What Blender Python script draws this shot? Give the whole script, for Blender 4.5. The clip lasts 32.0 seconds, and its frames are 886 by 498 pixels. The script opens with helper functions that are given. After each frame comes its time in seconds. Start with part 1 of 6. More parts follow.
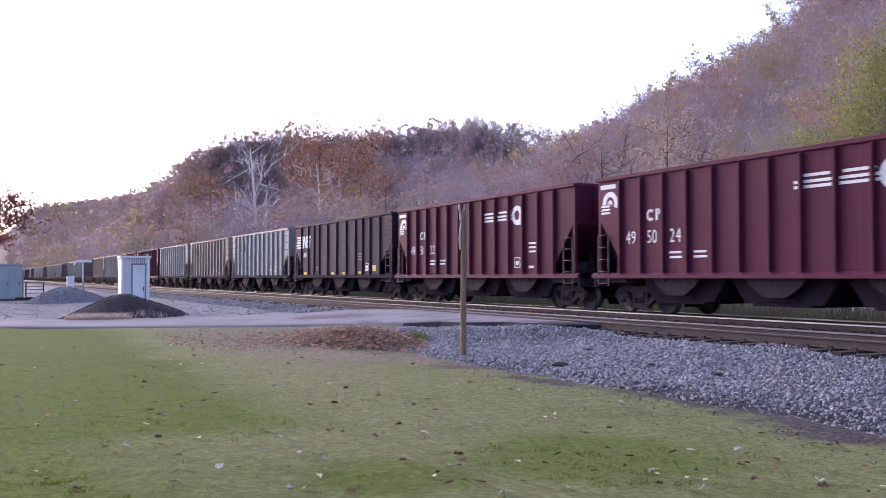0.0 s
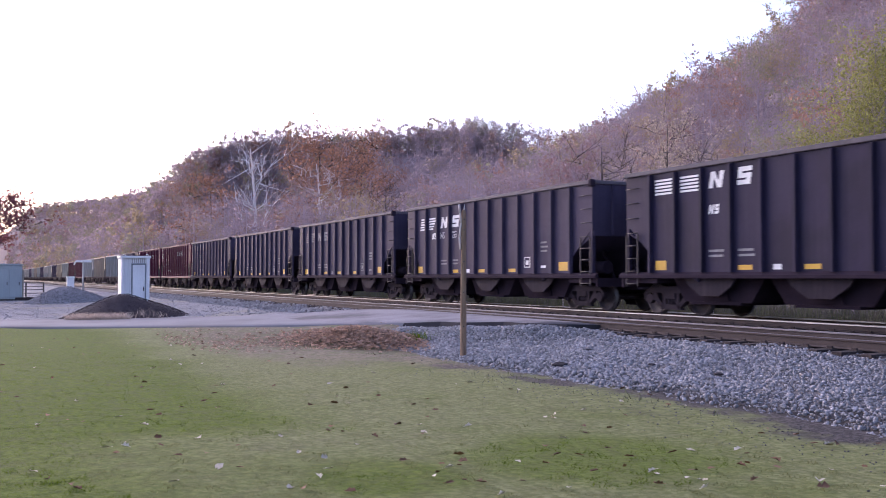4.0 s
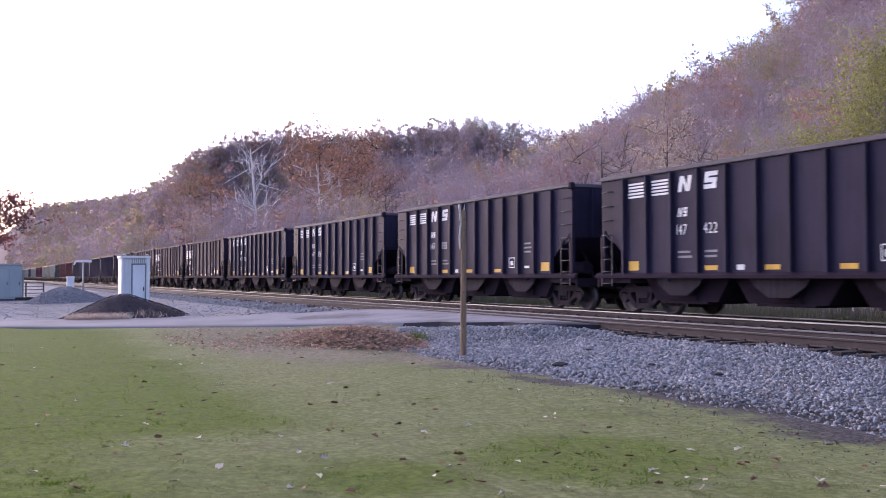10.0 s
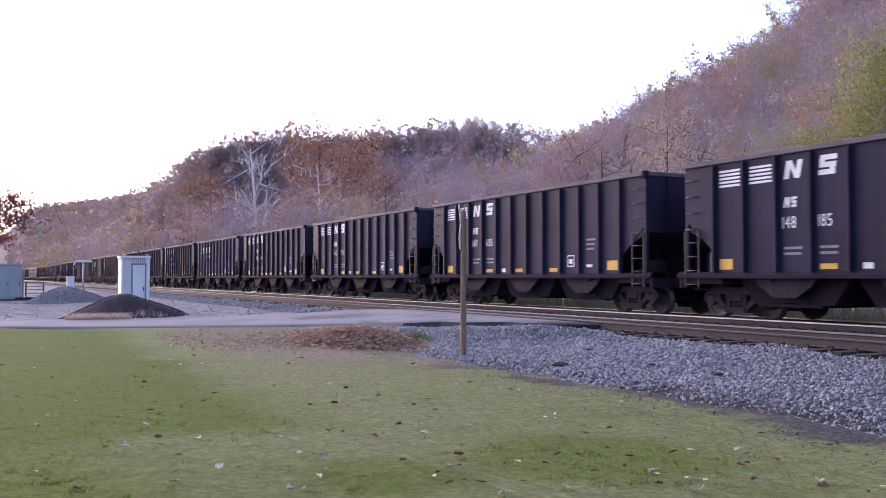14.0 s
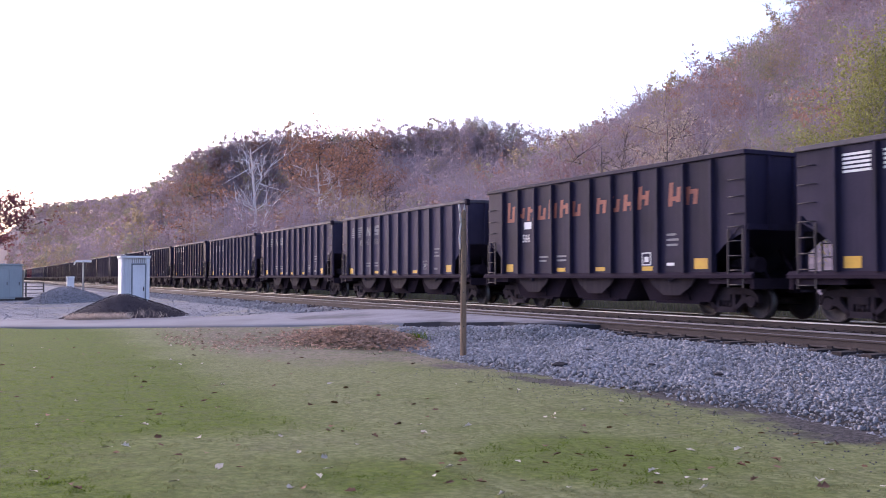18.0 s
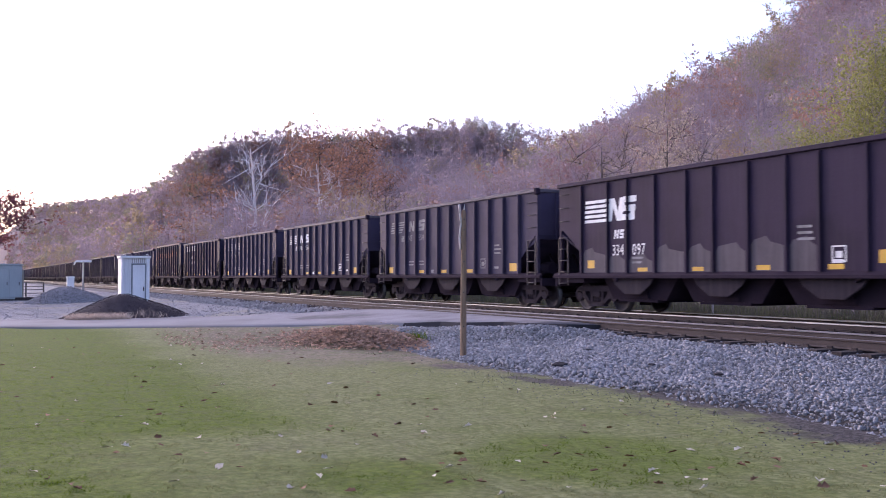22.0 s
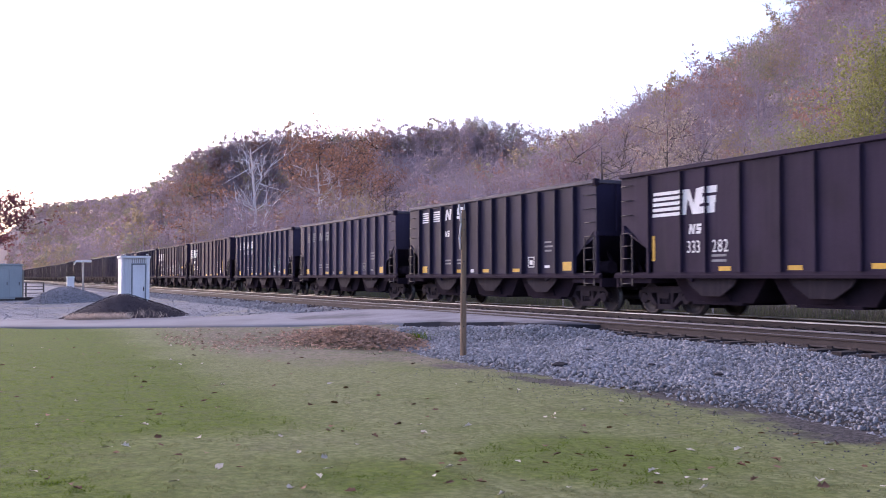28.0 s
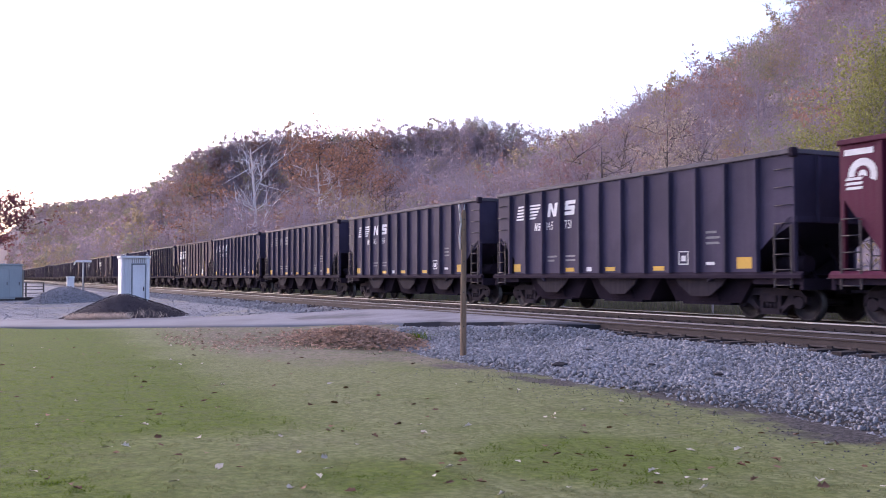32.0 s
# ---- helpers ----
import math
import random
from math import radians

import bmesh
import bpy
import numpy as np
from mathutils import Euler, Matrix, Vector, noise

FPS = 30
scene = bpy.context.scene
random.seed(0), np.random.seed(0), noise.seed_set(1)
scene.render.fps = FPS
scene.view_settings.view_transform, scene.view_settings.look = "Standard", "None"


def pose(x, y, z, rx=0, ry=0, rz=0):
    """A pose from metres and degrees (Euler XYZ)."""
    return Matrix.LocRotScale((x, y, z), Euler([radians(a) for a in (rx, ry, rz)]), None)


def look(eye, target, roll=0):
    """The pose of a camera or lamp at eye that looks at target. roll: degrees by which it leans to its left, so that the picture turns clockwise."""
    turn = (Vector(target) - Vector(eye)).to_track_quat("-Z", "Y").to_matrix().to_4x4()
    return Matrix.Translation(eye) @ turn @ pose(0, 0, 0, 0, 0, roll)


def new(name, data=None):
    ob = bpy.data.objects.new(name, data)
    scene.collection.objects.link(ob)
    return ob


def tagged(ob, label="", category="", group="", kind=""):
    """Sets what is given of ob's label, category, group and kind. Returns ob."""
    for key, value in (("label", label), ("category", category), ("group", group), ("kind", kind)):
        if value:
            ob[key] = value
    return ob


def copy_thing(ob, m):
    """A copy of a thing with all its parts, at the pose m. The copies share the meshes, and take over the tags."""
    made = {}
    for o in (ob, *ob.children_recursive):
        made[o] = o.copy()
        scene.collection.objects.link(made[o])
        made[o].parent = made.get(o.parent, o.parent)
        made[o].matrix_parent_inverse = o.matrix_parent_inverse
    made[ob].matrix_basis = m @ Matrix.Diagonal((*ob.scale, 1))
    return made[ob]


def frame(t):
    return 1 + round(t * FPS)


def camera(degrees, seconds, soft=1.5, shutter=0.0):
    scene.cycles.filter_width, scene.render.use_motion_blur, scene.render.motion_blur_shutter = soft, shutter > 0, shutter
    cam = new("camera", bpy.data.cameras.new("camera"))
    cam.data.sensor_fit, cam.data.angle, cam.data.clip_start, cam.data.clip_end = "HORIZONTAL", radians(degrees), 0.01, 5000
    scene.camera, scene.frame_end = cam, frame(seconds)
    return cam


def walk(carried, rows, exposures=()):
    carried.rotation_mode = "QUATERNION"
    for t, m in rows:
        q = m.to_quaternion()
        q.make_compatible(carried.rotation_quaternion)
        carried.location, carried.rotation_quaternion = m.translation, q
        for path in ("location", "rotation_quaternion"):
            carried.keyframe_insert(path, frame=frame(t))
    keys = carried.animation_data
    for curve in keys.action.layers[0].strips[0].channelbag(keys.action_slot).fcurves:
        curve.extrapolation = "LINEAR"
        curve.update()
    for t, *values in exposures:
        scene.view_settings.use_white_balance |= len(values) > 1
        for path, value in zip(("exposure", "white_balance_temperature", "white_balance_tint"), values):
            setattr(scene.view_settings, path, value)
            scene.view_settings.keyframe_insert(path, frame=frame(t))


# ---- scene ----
# Axes: x runs along the railway (the train travels towards -x), y across it away from the lawn, z = 0 at rail top.
cam = camera(50.83, 32.0, soft=0.9, shutter=0.15)
EYE = (0.0, 0.0, 1.1)
AIM = (-89.36, 44.90, 1.1 + 3.06)
walk(cam, [(0.0, look(EYE, AIM)), (32.0, look(EYE, AIM))],
     exposures=[(0.0, 1.56, 6080, 36.0), (32.0, 1.56, 6080, 36.0)])

# ---- light: evening sky, the sun behind the ridge ----
world = bpy.data.worlds.new("evening_sky")
scene.world = world
world.use_nodes = True
wn = world.node_tree.nodes
wbg = wn["Background"]
sky = wn.new("ShaderNodeTexSky")
sky.sky_type = "NISHITA"
sky.sun_disc = False
sky.sun_elevation = radians(27)
sky.sun_rotation = radians(-107)
sky.air_density, sky.dust_density, sky.ozone_density = 1.0, 1.8, 1.0
world.node_tree.links.new(sky.outputs[0], wbg.inputs[0])
wbg.inputs[1].default_value = 0.12
sun = new("sun", bpy.data.lights.new("sun", "SUN"))
sun.data.energy, sun.data.angle, sun.data.color = 0.55, radians(70), (1.0, 0.96, 0.92)
sun.matrix_basis = look((-95.6, -29.2, 51), (0, 0, 0))


# ---- materials ----
def mat(name, c1, c2=None, rough=0.8, scale=1.5, fine=30.0, bump=0.25, metal=0.0, rnd=0.0, island=0.0, streak=0.0,
        third=None, third_scale=0.3, depth=0.02, stretch=(1, 1, 1), spec=0.4, through_light=0.0):
    """Two scales of noise between two colours; streak: rain streaks down a wall; third: large patches of a third colour."""
    m = bpy.data.materials.new(name)
    m.use_nodes = True
    nt = m.node_tree
    n, link = nt.nodes, nt.links.new
    b = n["Principled BSDF"]
    b.inputs["Roughness"].default_value = rough
    b.inputs["Metallic"].default_value = metal
    b.inputs["Specular IOR Level"].default_value = spec
    tc = n.new("ShaderNodeTexCoord")
    mp = n.new("ShaderNodeMapping")
    mp.inputs["Scale"].default_value = stretch
    link(tc.outputs["Object"], mp.inputs[0])
    info = n.new("ShaderNodeObjectInfo")
    off = n.new("ShaderNodeVectorMath")
    off.operation = "MULTIPLY_ADD"
    off.inputs[1].default_value = (1, 1, 1)
    comb = n.new("ShaderNodeMath")
    comb.operation = "MULTIPLY"
    comb.inputs[1].default_value = 37.0
    link(info.outputs["Random"], comb.inputs[0])
    link(mp.outputs[0], off.inputs[0])
    link(comb.outputs[0], off.inputs[2])

    def noise_at(s, detail=4.0):
        t = n.new("ShaderNodeTexNoise")
        t.inputs["Scale"].default_value = s
        t.inputs["Detail"].default_value = detail
        link(off.outputs[0], t.inputs["Vector"])
        return t.outputs[0]

    def mixed(fac, a, c):
        x = n.new("ShaderNodeMix")
        x.data_type = "RGBA"
        link(fac, x.inputs[0])
        for sock, v in ((x.inputs[6], a), (x.inputs[7], c)):
            if isinstance(v, tuple):
                sock.default_value = (*v, 1)
            else:
                link(v, sock)
        return x.outputs[2]

    def ramp(v, lo, hi):
        r = n.new("ShaderNodeMapRange")
        r.inputs[1].default_value, r.inputs[2].default_value = lo, hi
        link(v, r.inputs[0])
        return r.outputs[0]

    c2 = c2 or tuple(0.7 * v for v in c1)
    big, small = noise_at(scale), noise_at(fine, 3.0)
    add = n.new("ShaderNodeMath")
    add.operation = "MULTIPLY_ADD"
    add.inputs[1].default_value = 0.45
    link(small, add.inputs[0])
    link(big, add.inputs[2])
    col = mixed(ramp(add.outputs[0], 0.5, 0.95), c1, c2)
    if third:
        col = mixed(ramp(noise_at(third_scale, 5.0), 0.48, 0.62), col, third)
    if streak:
        sm = n.new("ShaderNodeMapping")
        sm.inputs["Scale"].default_value = (9, 9, 0.5)
        link(off.outputs[0], sm.inputs[0])
        st = n.new("ShaderNodeTexNoise")
        st.inputs["Scale"].default_value = 1.0
        st.inputs["Detail"].default_value = 5.0
        link(sm.outputs[0], st.inputs["Vector"])
        k = n.new("ShaderNodeMath")
        k.operation = "MULTIPLY"
        k.inputs[1].default_value = streak
        link(ramp(st.outputs[0], 0.45, 0.75), k.inputs[0])
        col = mixed(k.outputs[0], col, tuple(min(1, 0.35 * v + 0.12) for v in c1))
    if rnd or island:
        hs = n.new("ShaderNodeHueSaturation")
        link(col, hs.inputs["Color"])
        src = info.outputs["Random"]
        if island:
            src = n.new("ShaderNodeNewGeometry").outputs["Random Per Island"]
        v = n.new("ShaderNodeMapRange")
        v.inputs[3].default_value, v.inputs[4].default_value = 1 - (rnd or island), 1 + (rnd or island)
        link(src, v.inputs[0])
        link(v.outputs[0], hs.inputs["Value"])
        col = hs.outputs[0]
    if isinstance(col, tuple):
        b.inputs["Base Color"].default_value = (*col, 1)
    else:
        link(col, b.inputs["Base Color"])
    if bump:
        bp = n.new("ShaderNodeBump")
        bp.inputs["Strength"].default_value = bump
        bp.inputs["Distance"].default_value = depth
        link(add.outputs[0], bp.inputs["Height"])
        link(bp.outputs[0], b.inputs["Normal"])
    if through_light:
        leaf, both = n.new("ShaderNodeBsdfTranslucent"), n.new("ShaderNodeMixShader")
        link(col, leaf.inputs[0])
        both.inputs[0].default_value = through_light
        link(b.outputs[0], both.inputs[1])
        link(leaf.outputs[0], both.inputs[2])
        link(both.outputs[0], n["Material Output"].inputs[0])
    return m


STEEL_BLACK = mat("faded_black_car_paint", (0.049, 0.040, 0.070), (0.062, 0.050, 0.086), 0.6, 0.7, 14, 0.2, rnd=0.12, streak=0.06, spec=0.10, third=(0.041, 0.034, 0.062), third_scale=0.5, depth=0.04)
STEEL_DARK = mat("deep_black_car_paint", (0.024, 0.0195, 0.043), (0.031, 0.025, 0.053), 0.55, 0.7, 14, 0.2, rnd=0.12, streak=0.05, spec=0.10, third=(0.021, 0.017, 0.035), third_scale=0.5, depth=0.04)
STEEL_BROWN = mat("brown_black_car_paint", (0.036, 0.024, 0.048), (0.029, 0.0195, 0.039), 0.6, 0.6, 14, 0.2, rnd=0.1, streak=0.05, spec=0.08, third=(0.025, 0.017, 0.032), third_scale=0.5, depth=0.04)
STEEL_RED = mat("oxide_red_car_paint", (0.092, 0.0125, 0.037), (0.072, 0.010, 0.030), 0.6, 0.6, 14, 0.3, rnd=0.1, streak=0.1, spec=0.15, depth=0.05)
STEEL_PALE = mat("pale_grey_car_paint", (0.27, 0.285, 0.29), (0.19, 0.19, 0.19), 0.6, 0.8, 14, 0.12, rnd=0.12, streak=0.5)
STEEL_TAN = mat("tan_car_paint", (0.30, 0.25, 0.20), (0.2, 0.16, 0.13), 0.65, 0.8, 14, 0.12, rnd=0.12, streak=0.5)
CHORD = mat("dusty_steel", (0.105, 0.092, 0.112), (0.065, 0.056, 0.068), 0.7, 2, 20, 0.2)
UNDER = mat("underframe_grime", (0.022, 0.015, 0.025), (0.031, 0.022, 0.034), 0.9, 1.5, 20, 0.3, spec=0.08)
# grimy bays, with the shade under the car put into the near-black
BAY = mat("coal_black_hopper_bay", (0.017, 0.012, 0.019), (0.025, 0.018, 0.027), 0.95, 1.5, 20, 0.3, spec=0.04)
IRON = mat("dark_ladder_iron", (0.030, 0.024, 0.032), (0.045, 0.036, 0.045), 0.6, 3, 20, 0.2)
HOPPER_DUST = mat("dusty_hopper_steel", (0.027, 0.020, 0.031), (0.020, 0.015, 0.024), 0.8, 0.8, 14, 0.2, streak=0.1, spec=0.15)
TRUCK = mat("truck_castings", (0.022, 0.016, 0.024), (0.036, 0.027, 0.036), 0.85, 3, 25, 0.4, spec=0.15)
WHEEL = mat("wheel_steel", (0.024, 0.018, 0.024), (0.040, 0.032, 0.038), 0.5, 4, 30, 0.2, spec=0.2)
TREAD = mat("bright_tread", (0.13, 0.125, 0.13), None, 0.5, 4, 30, 0.05, metal=0.9)
WHITE_PAINT = mat("white_marking_paint", (0.78, 0.78, 0.78), (0.6, 0.6, 0.6), 0.6, 2, 20, 0.05)
FADED_PAINT = mat("faded_white_paint", (0.24, 0.24, 0.26), (0.14, 0.14, 0.15), 0.7, 3, 12, 0.05)
YELLOW_PAINT = mat("yellow_reflective_sheet", (0.66, 0.38, 0.03), (0.5, 0.28, 0.03), 0.5, 3, 20, 0.05)
ORANGE_PAINT = mat("orange_lettering_paint", (0.30, 0.085, 0.05), (0.2, 0.06, 0.045), 0.6, 3, 20, 0.05)
GRAFFITI_PAINT = mat("pale_spray_paint", (0.42, 0.41, 0.46), (0.3, 0.3, 0.34), 0.7, 3, 20, 0.05)
TEAL_PAINT = mat("dull_teal_spray_paint", (0.10, 0.16, 0.18), (0.07, 0.11, 0.13), 0.7, 3, 20, 0.05)
PATCH_PAINT = mat("dusty_patch_paint", (0.075, 0.062, 0.078), (0.056, 0.045, 0.058), 0.8, 1.5, 14, 0.1, streak=0.3)
DARK_PAINT = mat("black_lettering_paint", (0.05, 0.05, 0.055), None, 0.6, 3, 20, 0.05)


# ---- mesh tools ----
def part(name, bm, material, parent=None, label="", at=None):
    """Links a bmesh as one mesh object under a thing or a part."""
    me = bpy.data.meshes.new(name)
    bm.to_mesh(me)
    bm.free()
    for m in (material if isinstance(material, (list, tuple)) else [material]):
        me.materials.append(m)
    ob = new(name, me)
    if parent:
        ob.parent = parent
    if at is not None:
        ob.matrix_basis = at if isinstance(at, Matrix) else Matrix.Translation(at)
    if label:
        ob["label"] = label
    return ob


def again(ob, parent, at, name=None):
    """Another object on the same mesh."""
    o = new(name or ob.name.split(".")[0], ob.data)
    o.parent = parent
    o.matrix_basis = at if isinstance(at, Matrix) else Matrix.Translation(at)
    return o


def thing(name, label, category, at=None, group="", kind=""):
    """An Empty at the thing's base."""
    e = new(name)
    e.empty_display_size = 0.2
    if at is not None:
        e.matrix_basis = at if isinstance(at, Matrix) else Matrix.Translation(at)
    return tagged(e, label, category, group, kind)


def box(bm, x0, x1, y0, y1, z0, z1, mi=0):
    v = [bm.verts.new((x, y, z)) for x in (x0, x1) for y in (y0, y1) for z in (z0, z1)]
    for q in ((0, 1, 3, 2), (4, 6, 7, 5), (0, 4, 5, 1), (2, 3, 7, 6), (0, 2, 6, 4), (1, 5, 7, 3)):
        bm.faces.new([v[i] for i in q]).material_index = mi
    return v


def slab(bm, pts, y0, y1, axis="y", mi=0):
    """A polygon (two coordinates each, counter-clockwise) given thickness along an axis."""
    def at(p, w):
        return {"y": (p[0], w, p[1]), "x": (w, p[0], p[1]), "z": (p[0], p[1], w)}[axis]
    a = [bm.verts.new(at(p, y0)) for p in pts]
    c = [bm.verts.new(at(p, y1)) for p in pts]
    bm.faces.new(a).material_index = mi
    bm.faces.new(c[::-1]).material_index = mi
    k = len(pts)
    for i in range(k):
        bm.faces.new((a[i], c[i], c[(i + 1) % k], a[(i + 1) % k])).material_index = mi


def rod(bm, a, b, r0, r1=None, sides=8, mi=0, caps=True):
    """A tapered round bar from a to b."""
    a, b = Vector(a), Vector(b)
    r1 = r0 if r1 is None else r1
    q = (b - a).to_track_quat("Z", "Y")
    rings = []
    for p, r in ((a, r0), (b, r1)):
        rings.append([bm.verts.new(p + q @ Vector((r * math.cos(i * math.tau / sides), r * math.sin(i * math.tau / sides), 0)))
                      for i in range(sides)])
    for i in range(sides):
        j = (i + 1) % sides
        f = bm.faces.new((rings[0][i], rings[0][j], rings[1][j], rings[1][i]))
        f.material_index, f.smooth = mi, True
    if caps:
        bm.faces.new(rings[0][::-1]).material_index = mi
        bm.faces.new(rings[1]).material_index = mi


def lathe(bm, profile, sides=20, axis="y", mi=None):
    """Turns (radius, offset) pairs about an axis through the origin."""
    rings = []
    for r, w in profile:
        ring = []
        for i in range(sides):
            c, s = r * math.cos(i * math.tau / sides), r * math.sin(i * math.tau / sides)
            ring.append(bm.verts.new((c, w, s) if axis == "y" else (c, s, w)))
        rings.append(ring)
    for k in range(len(rings) - 1):
        for i in range(sides):
            j = (i + 1) % sides
            f = bm.faces.new((rings[k][i], rings[k][j], rings[k + 1][j], rings[k + 1][i]))
            f.material_index = mi[k] if mi else 0
            f.smooth = True


def soften(bm, w, seg=1):
    bmesh.ops.bevel(bm, geom=list(bm.edges), offset=w, segments=seg, affect="EDGES", clamp_overlap=True)


def np_mesh(name, verts, tris, materials, mi=None, smooth=False):
    """A mesh from arrays of corners and triangles."""
    me = bpy.data.meshes.new(name)
    verts, tris = np.asarray(verts, dtype=np.float32), np.asarray(tris, dtype=np.int32)
    me.vertices.add(len(verts))
    me.vertices.foreach_set("co", verts.ravel())
    me.loops.add(tris.size)
    me.loops.foreach_set("vertex_index", tris.ravel())
    me.polygons.add(len(tris))
    me.polygons.foreach_set("loop_start", np.arange(0, tris.size, 3, dtype=np.int32))
    for m in materials:
        me.materials.append(m)
    if mi is not None:
        me.polygons.foreach_set("material_index", np.asarray(mi, dtype=np.int32))
    if smooth:
        me.polygons.foreach_set("use_smooth", np.ones(len(tris), dtype=bool))
    me.update(calc_edges=True)
    me.validate()
    return me


def smooth_step(a, b, v):
    t = np.clip((np.asarray(v, dtype=float) - a) / (b - a), 0, 1)
    return t * t * (3 - 2 * t)


# ---- the lie of the land ----
CREST = [(-1500, 40, 66), (-1260, 53, 74), (-1079, 79, 70), (-841, 106, 57), (-618, 106, 47), (-488, 98, 48.2), (-449, 108, 57.9), (-427, 130, 59.3),
         (-400, 185, 61.8), (-365, 205, 60), (-341, 208, 52.8), (-298, 207, 36), (-266, 206, 46), (-221, 205, 55), (-181, 200, 61), (-110, 200, 90), (60, 200, 110)]


def hill(x, y):
    """Height of the wooded valley side."""
    cx = [c[0] for c in CREST]
    yc, hc = np.interp(x, cx, [c[1] for c in CREST]), np.interp(x, cx, [c[2] for c in CREST])
    t = np.clip((y - 31.0) / (yc - 31.0), 0, 1)
    # steepening flank with a rounded brow
    brow = 0.734 + 1.64 * (t - 0.85) - 1.64 * (t - 0.85) ** 2 / 0.3
    return hc * np.where(t < 0.85, t ** 1.9, brow) * np.interp(x, [-335, -300, -200], [1.167, 1.01, 1.035])


def lane_height(y):
    """Height of the lane, which climbs to the crossing."""
    return np.interp(y, [2, 8, 11.6, 21, 24], [-0.44, -0.25, 0.035, 0.035, -0.35])


def land(x, y):
    """Height of the ground anywhere."""
    x, y = np.asarray(x, dtype=float), np.asarray(y, dtype=float)
    h = -0.56 + 0.10 * smooth_step(-20, -40, x) * smooth_step(-4, 6, y)
    h = h - 0.25 * smooth_step(9.0, 11.0, y) * smooth_step(23.0, 21.0, y)
    f = smooth_step(28.6, 33.0, y - x) * smooth_step(11.8, 9.8, y)
    h = h * (1 - f) + (lane_height(y) - 0.045) * f
    h = h + (0.02 - 0.012 * f) * np.sin(x * 0.7 + 1.3 * np.sin(y * 0.45)) * np.sin(y * 0.6 + 0.8)
    return h + hill(x, y)


def grid_axis(cuts):
    out = [cuts[0][0]]
    for a, b, step in cuts:
        k = max(1, int(round((b - a) / step)))
        out += [a + (b - a) * (i + 1) / k for i in range(k)]
    return np.array(out)


gx = grid_axis([(-4000, -1500, 250), (-1500, -500, 20), (-500, -290, 3), (-290, -60, 7), (-60, -42, 2), (-42, 2, 0.5), (2, 60, 6), (60, 400, 40), (400, 4000, 400)])
gy = grid_axis([(-4000, -400, 400), (-400, -40, 40), (-40, -14, 3), (-14, 9, 0.5), (9, 24, 1), (24, 40, 2), (40, 90, 5), (90, 220, 3), (220, 400, 30), (400, 4000, 400)])
GX, GY = np.meshgrid(gx, gy)
gv = np.stack([GX, GY, land(GX, GY)], -1).reshape(-1, 3)
nx, ny = len(gx), len(gy)
ii = (np.arange(ny - 1)[:, None] * nx + np.arange(nx - 1)[None, :]).ravel()
gt = np.concatenate([np.stack([ii, ii + 1, ii + nx + 1], -1), np.stack([ii, ii + nx + 1, ii + nx], -1)])


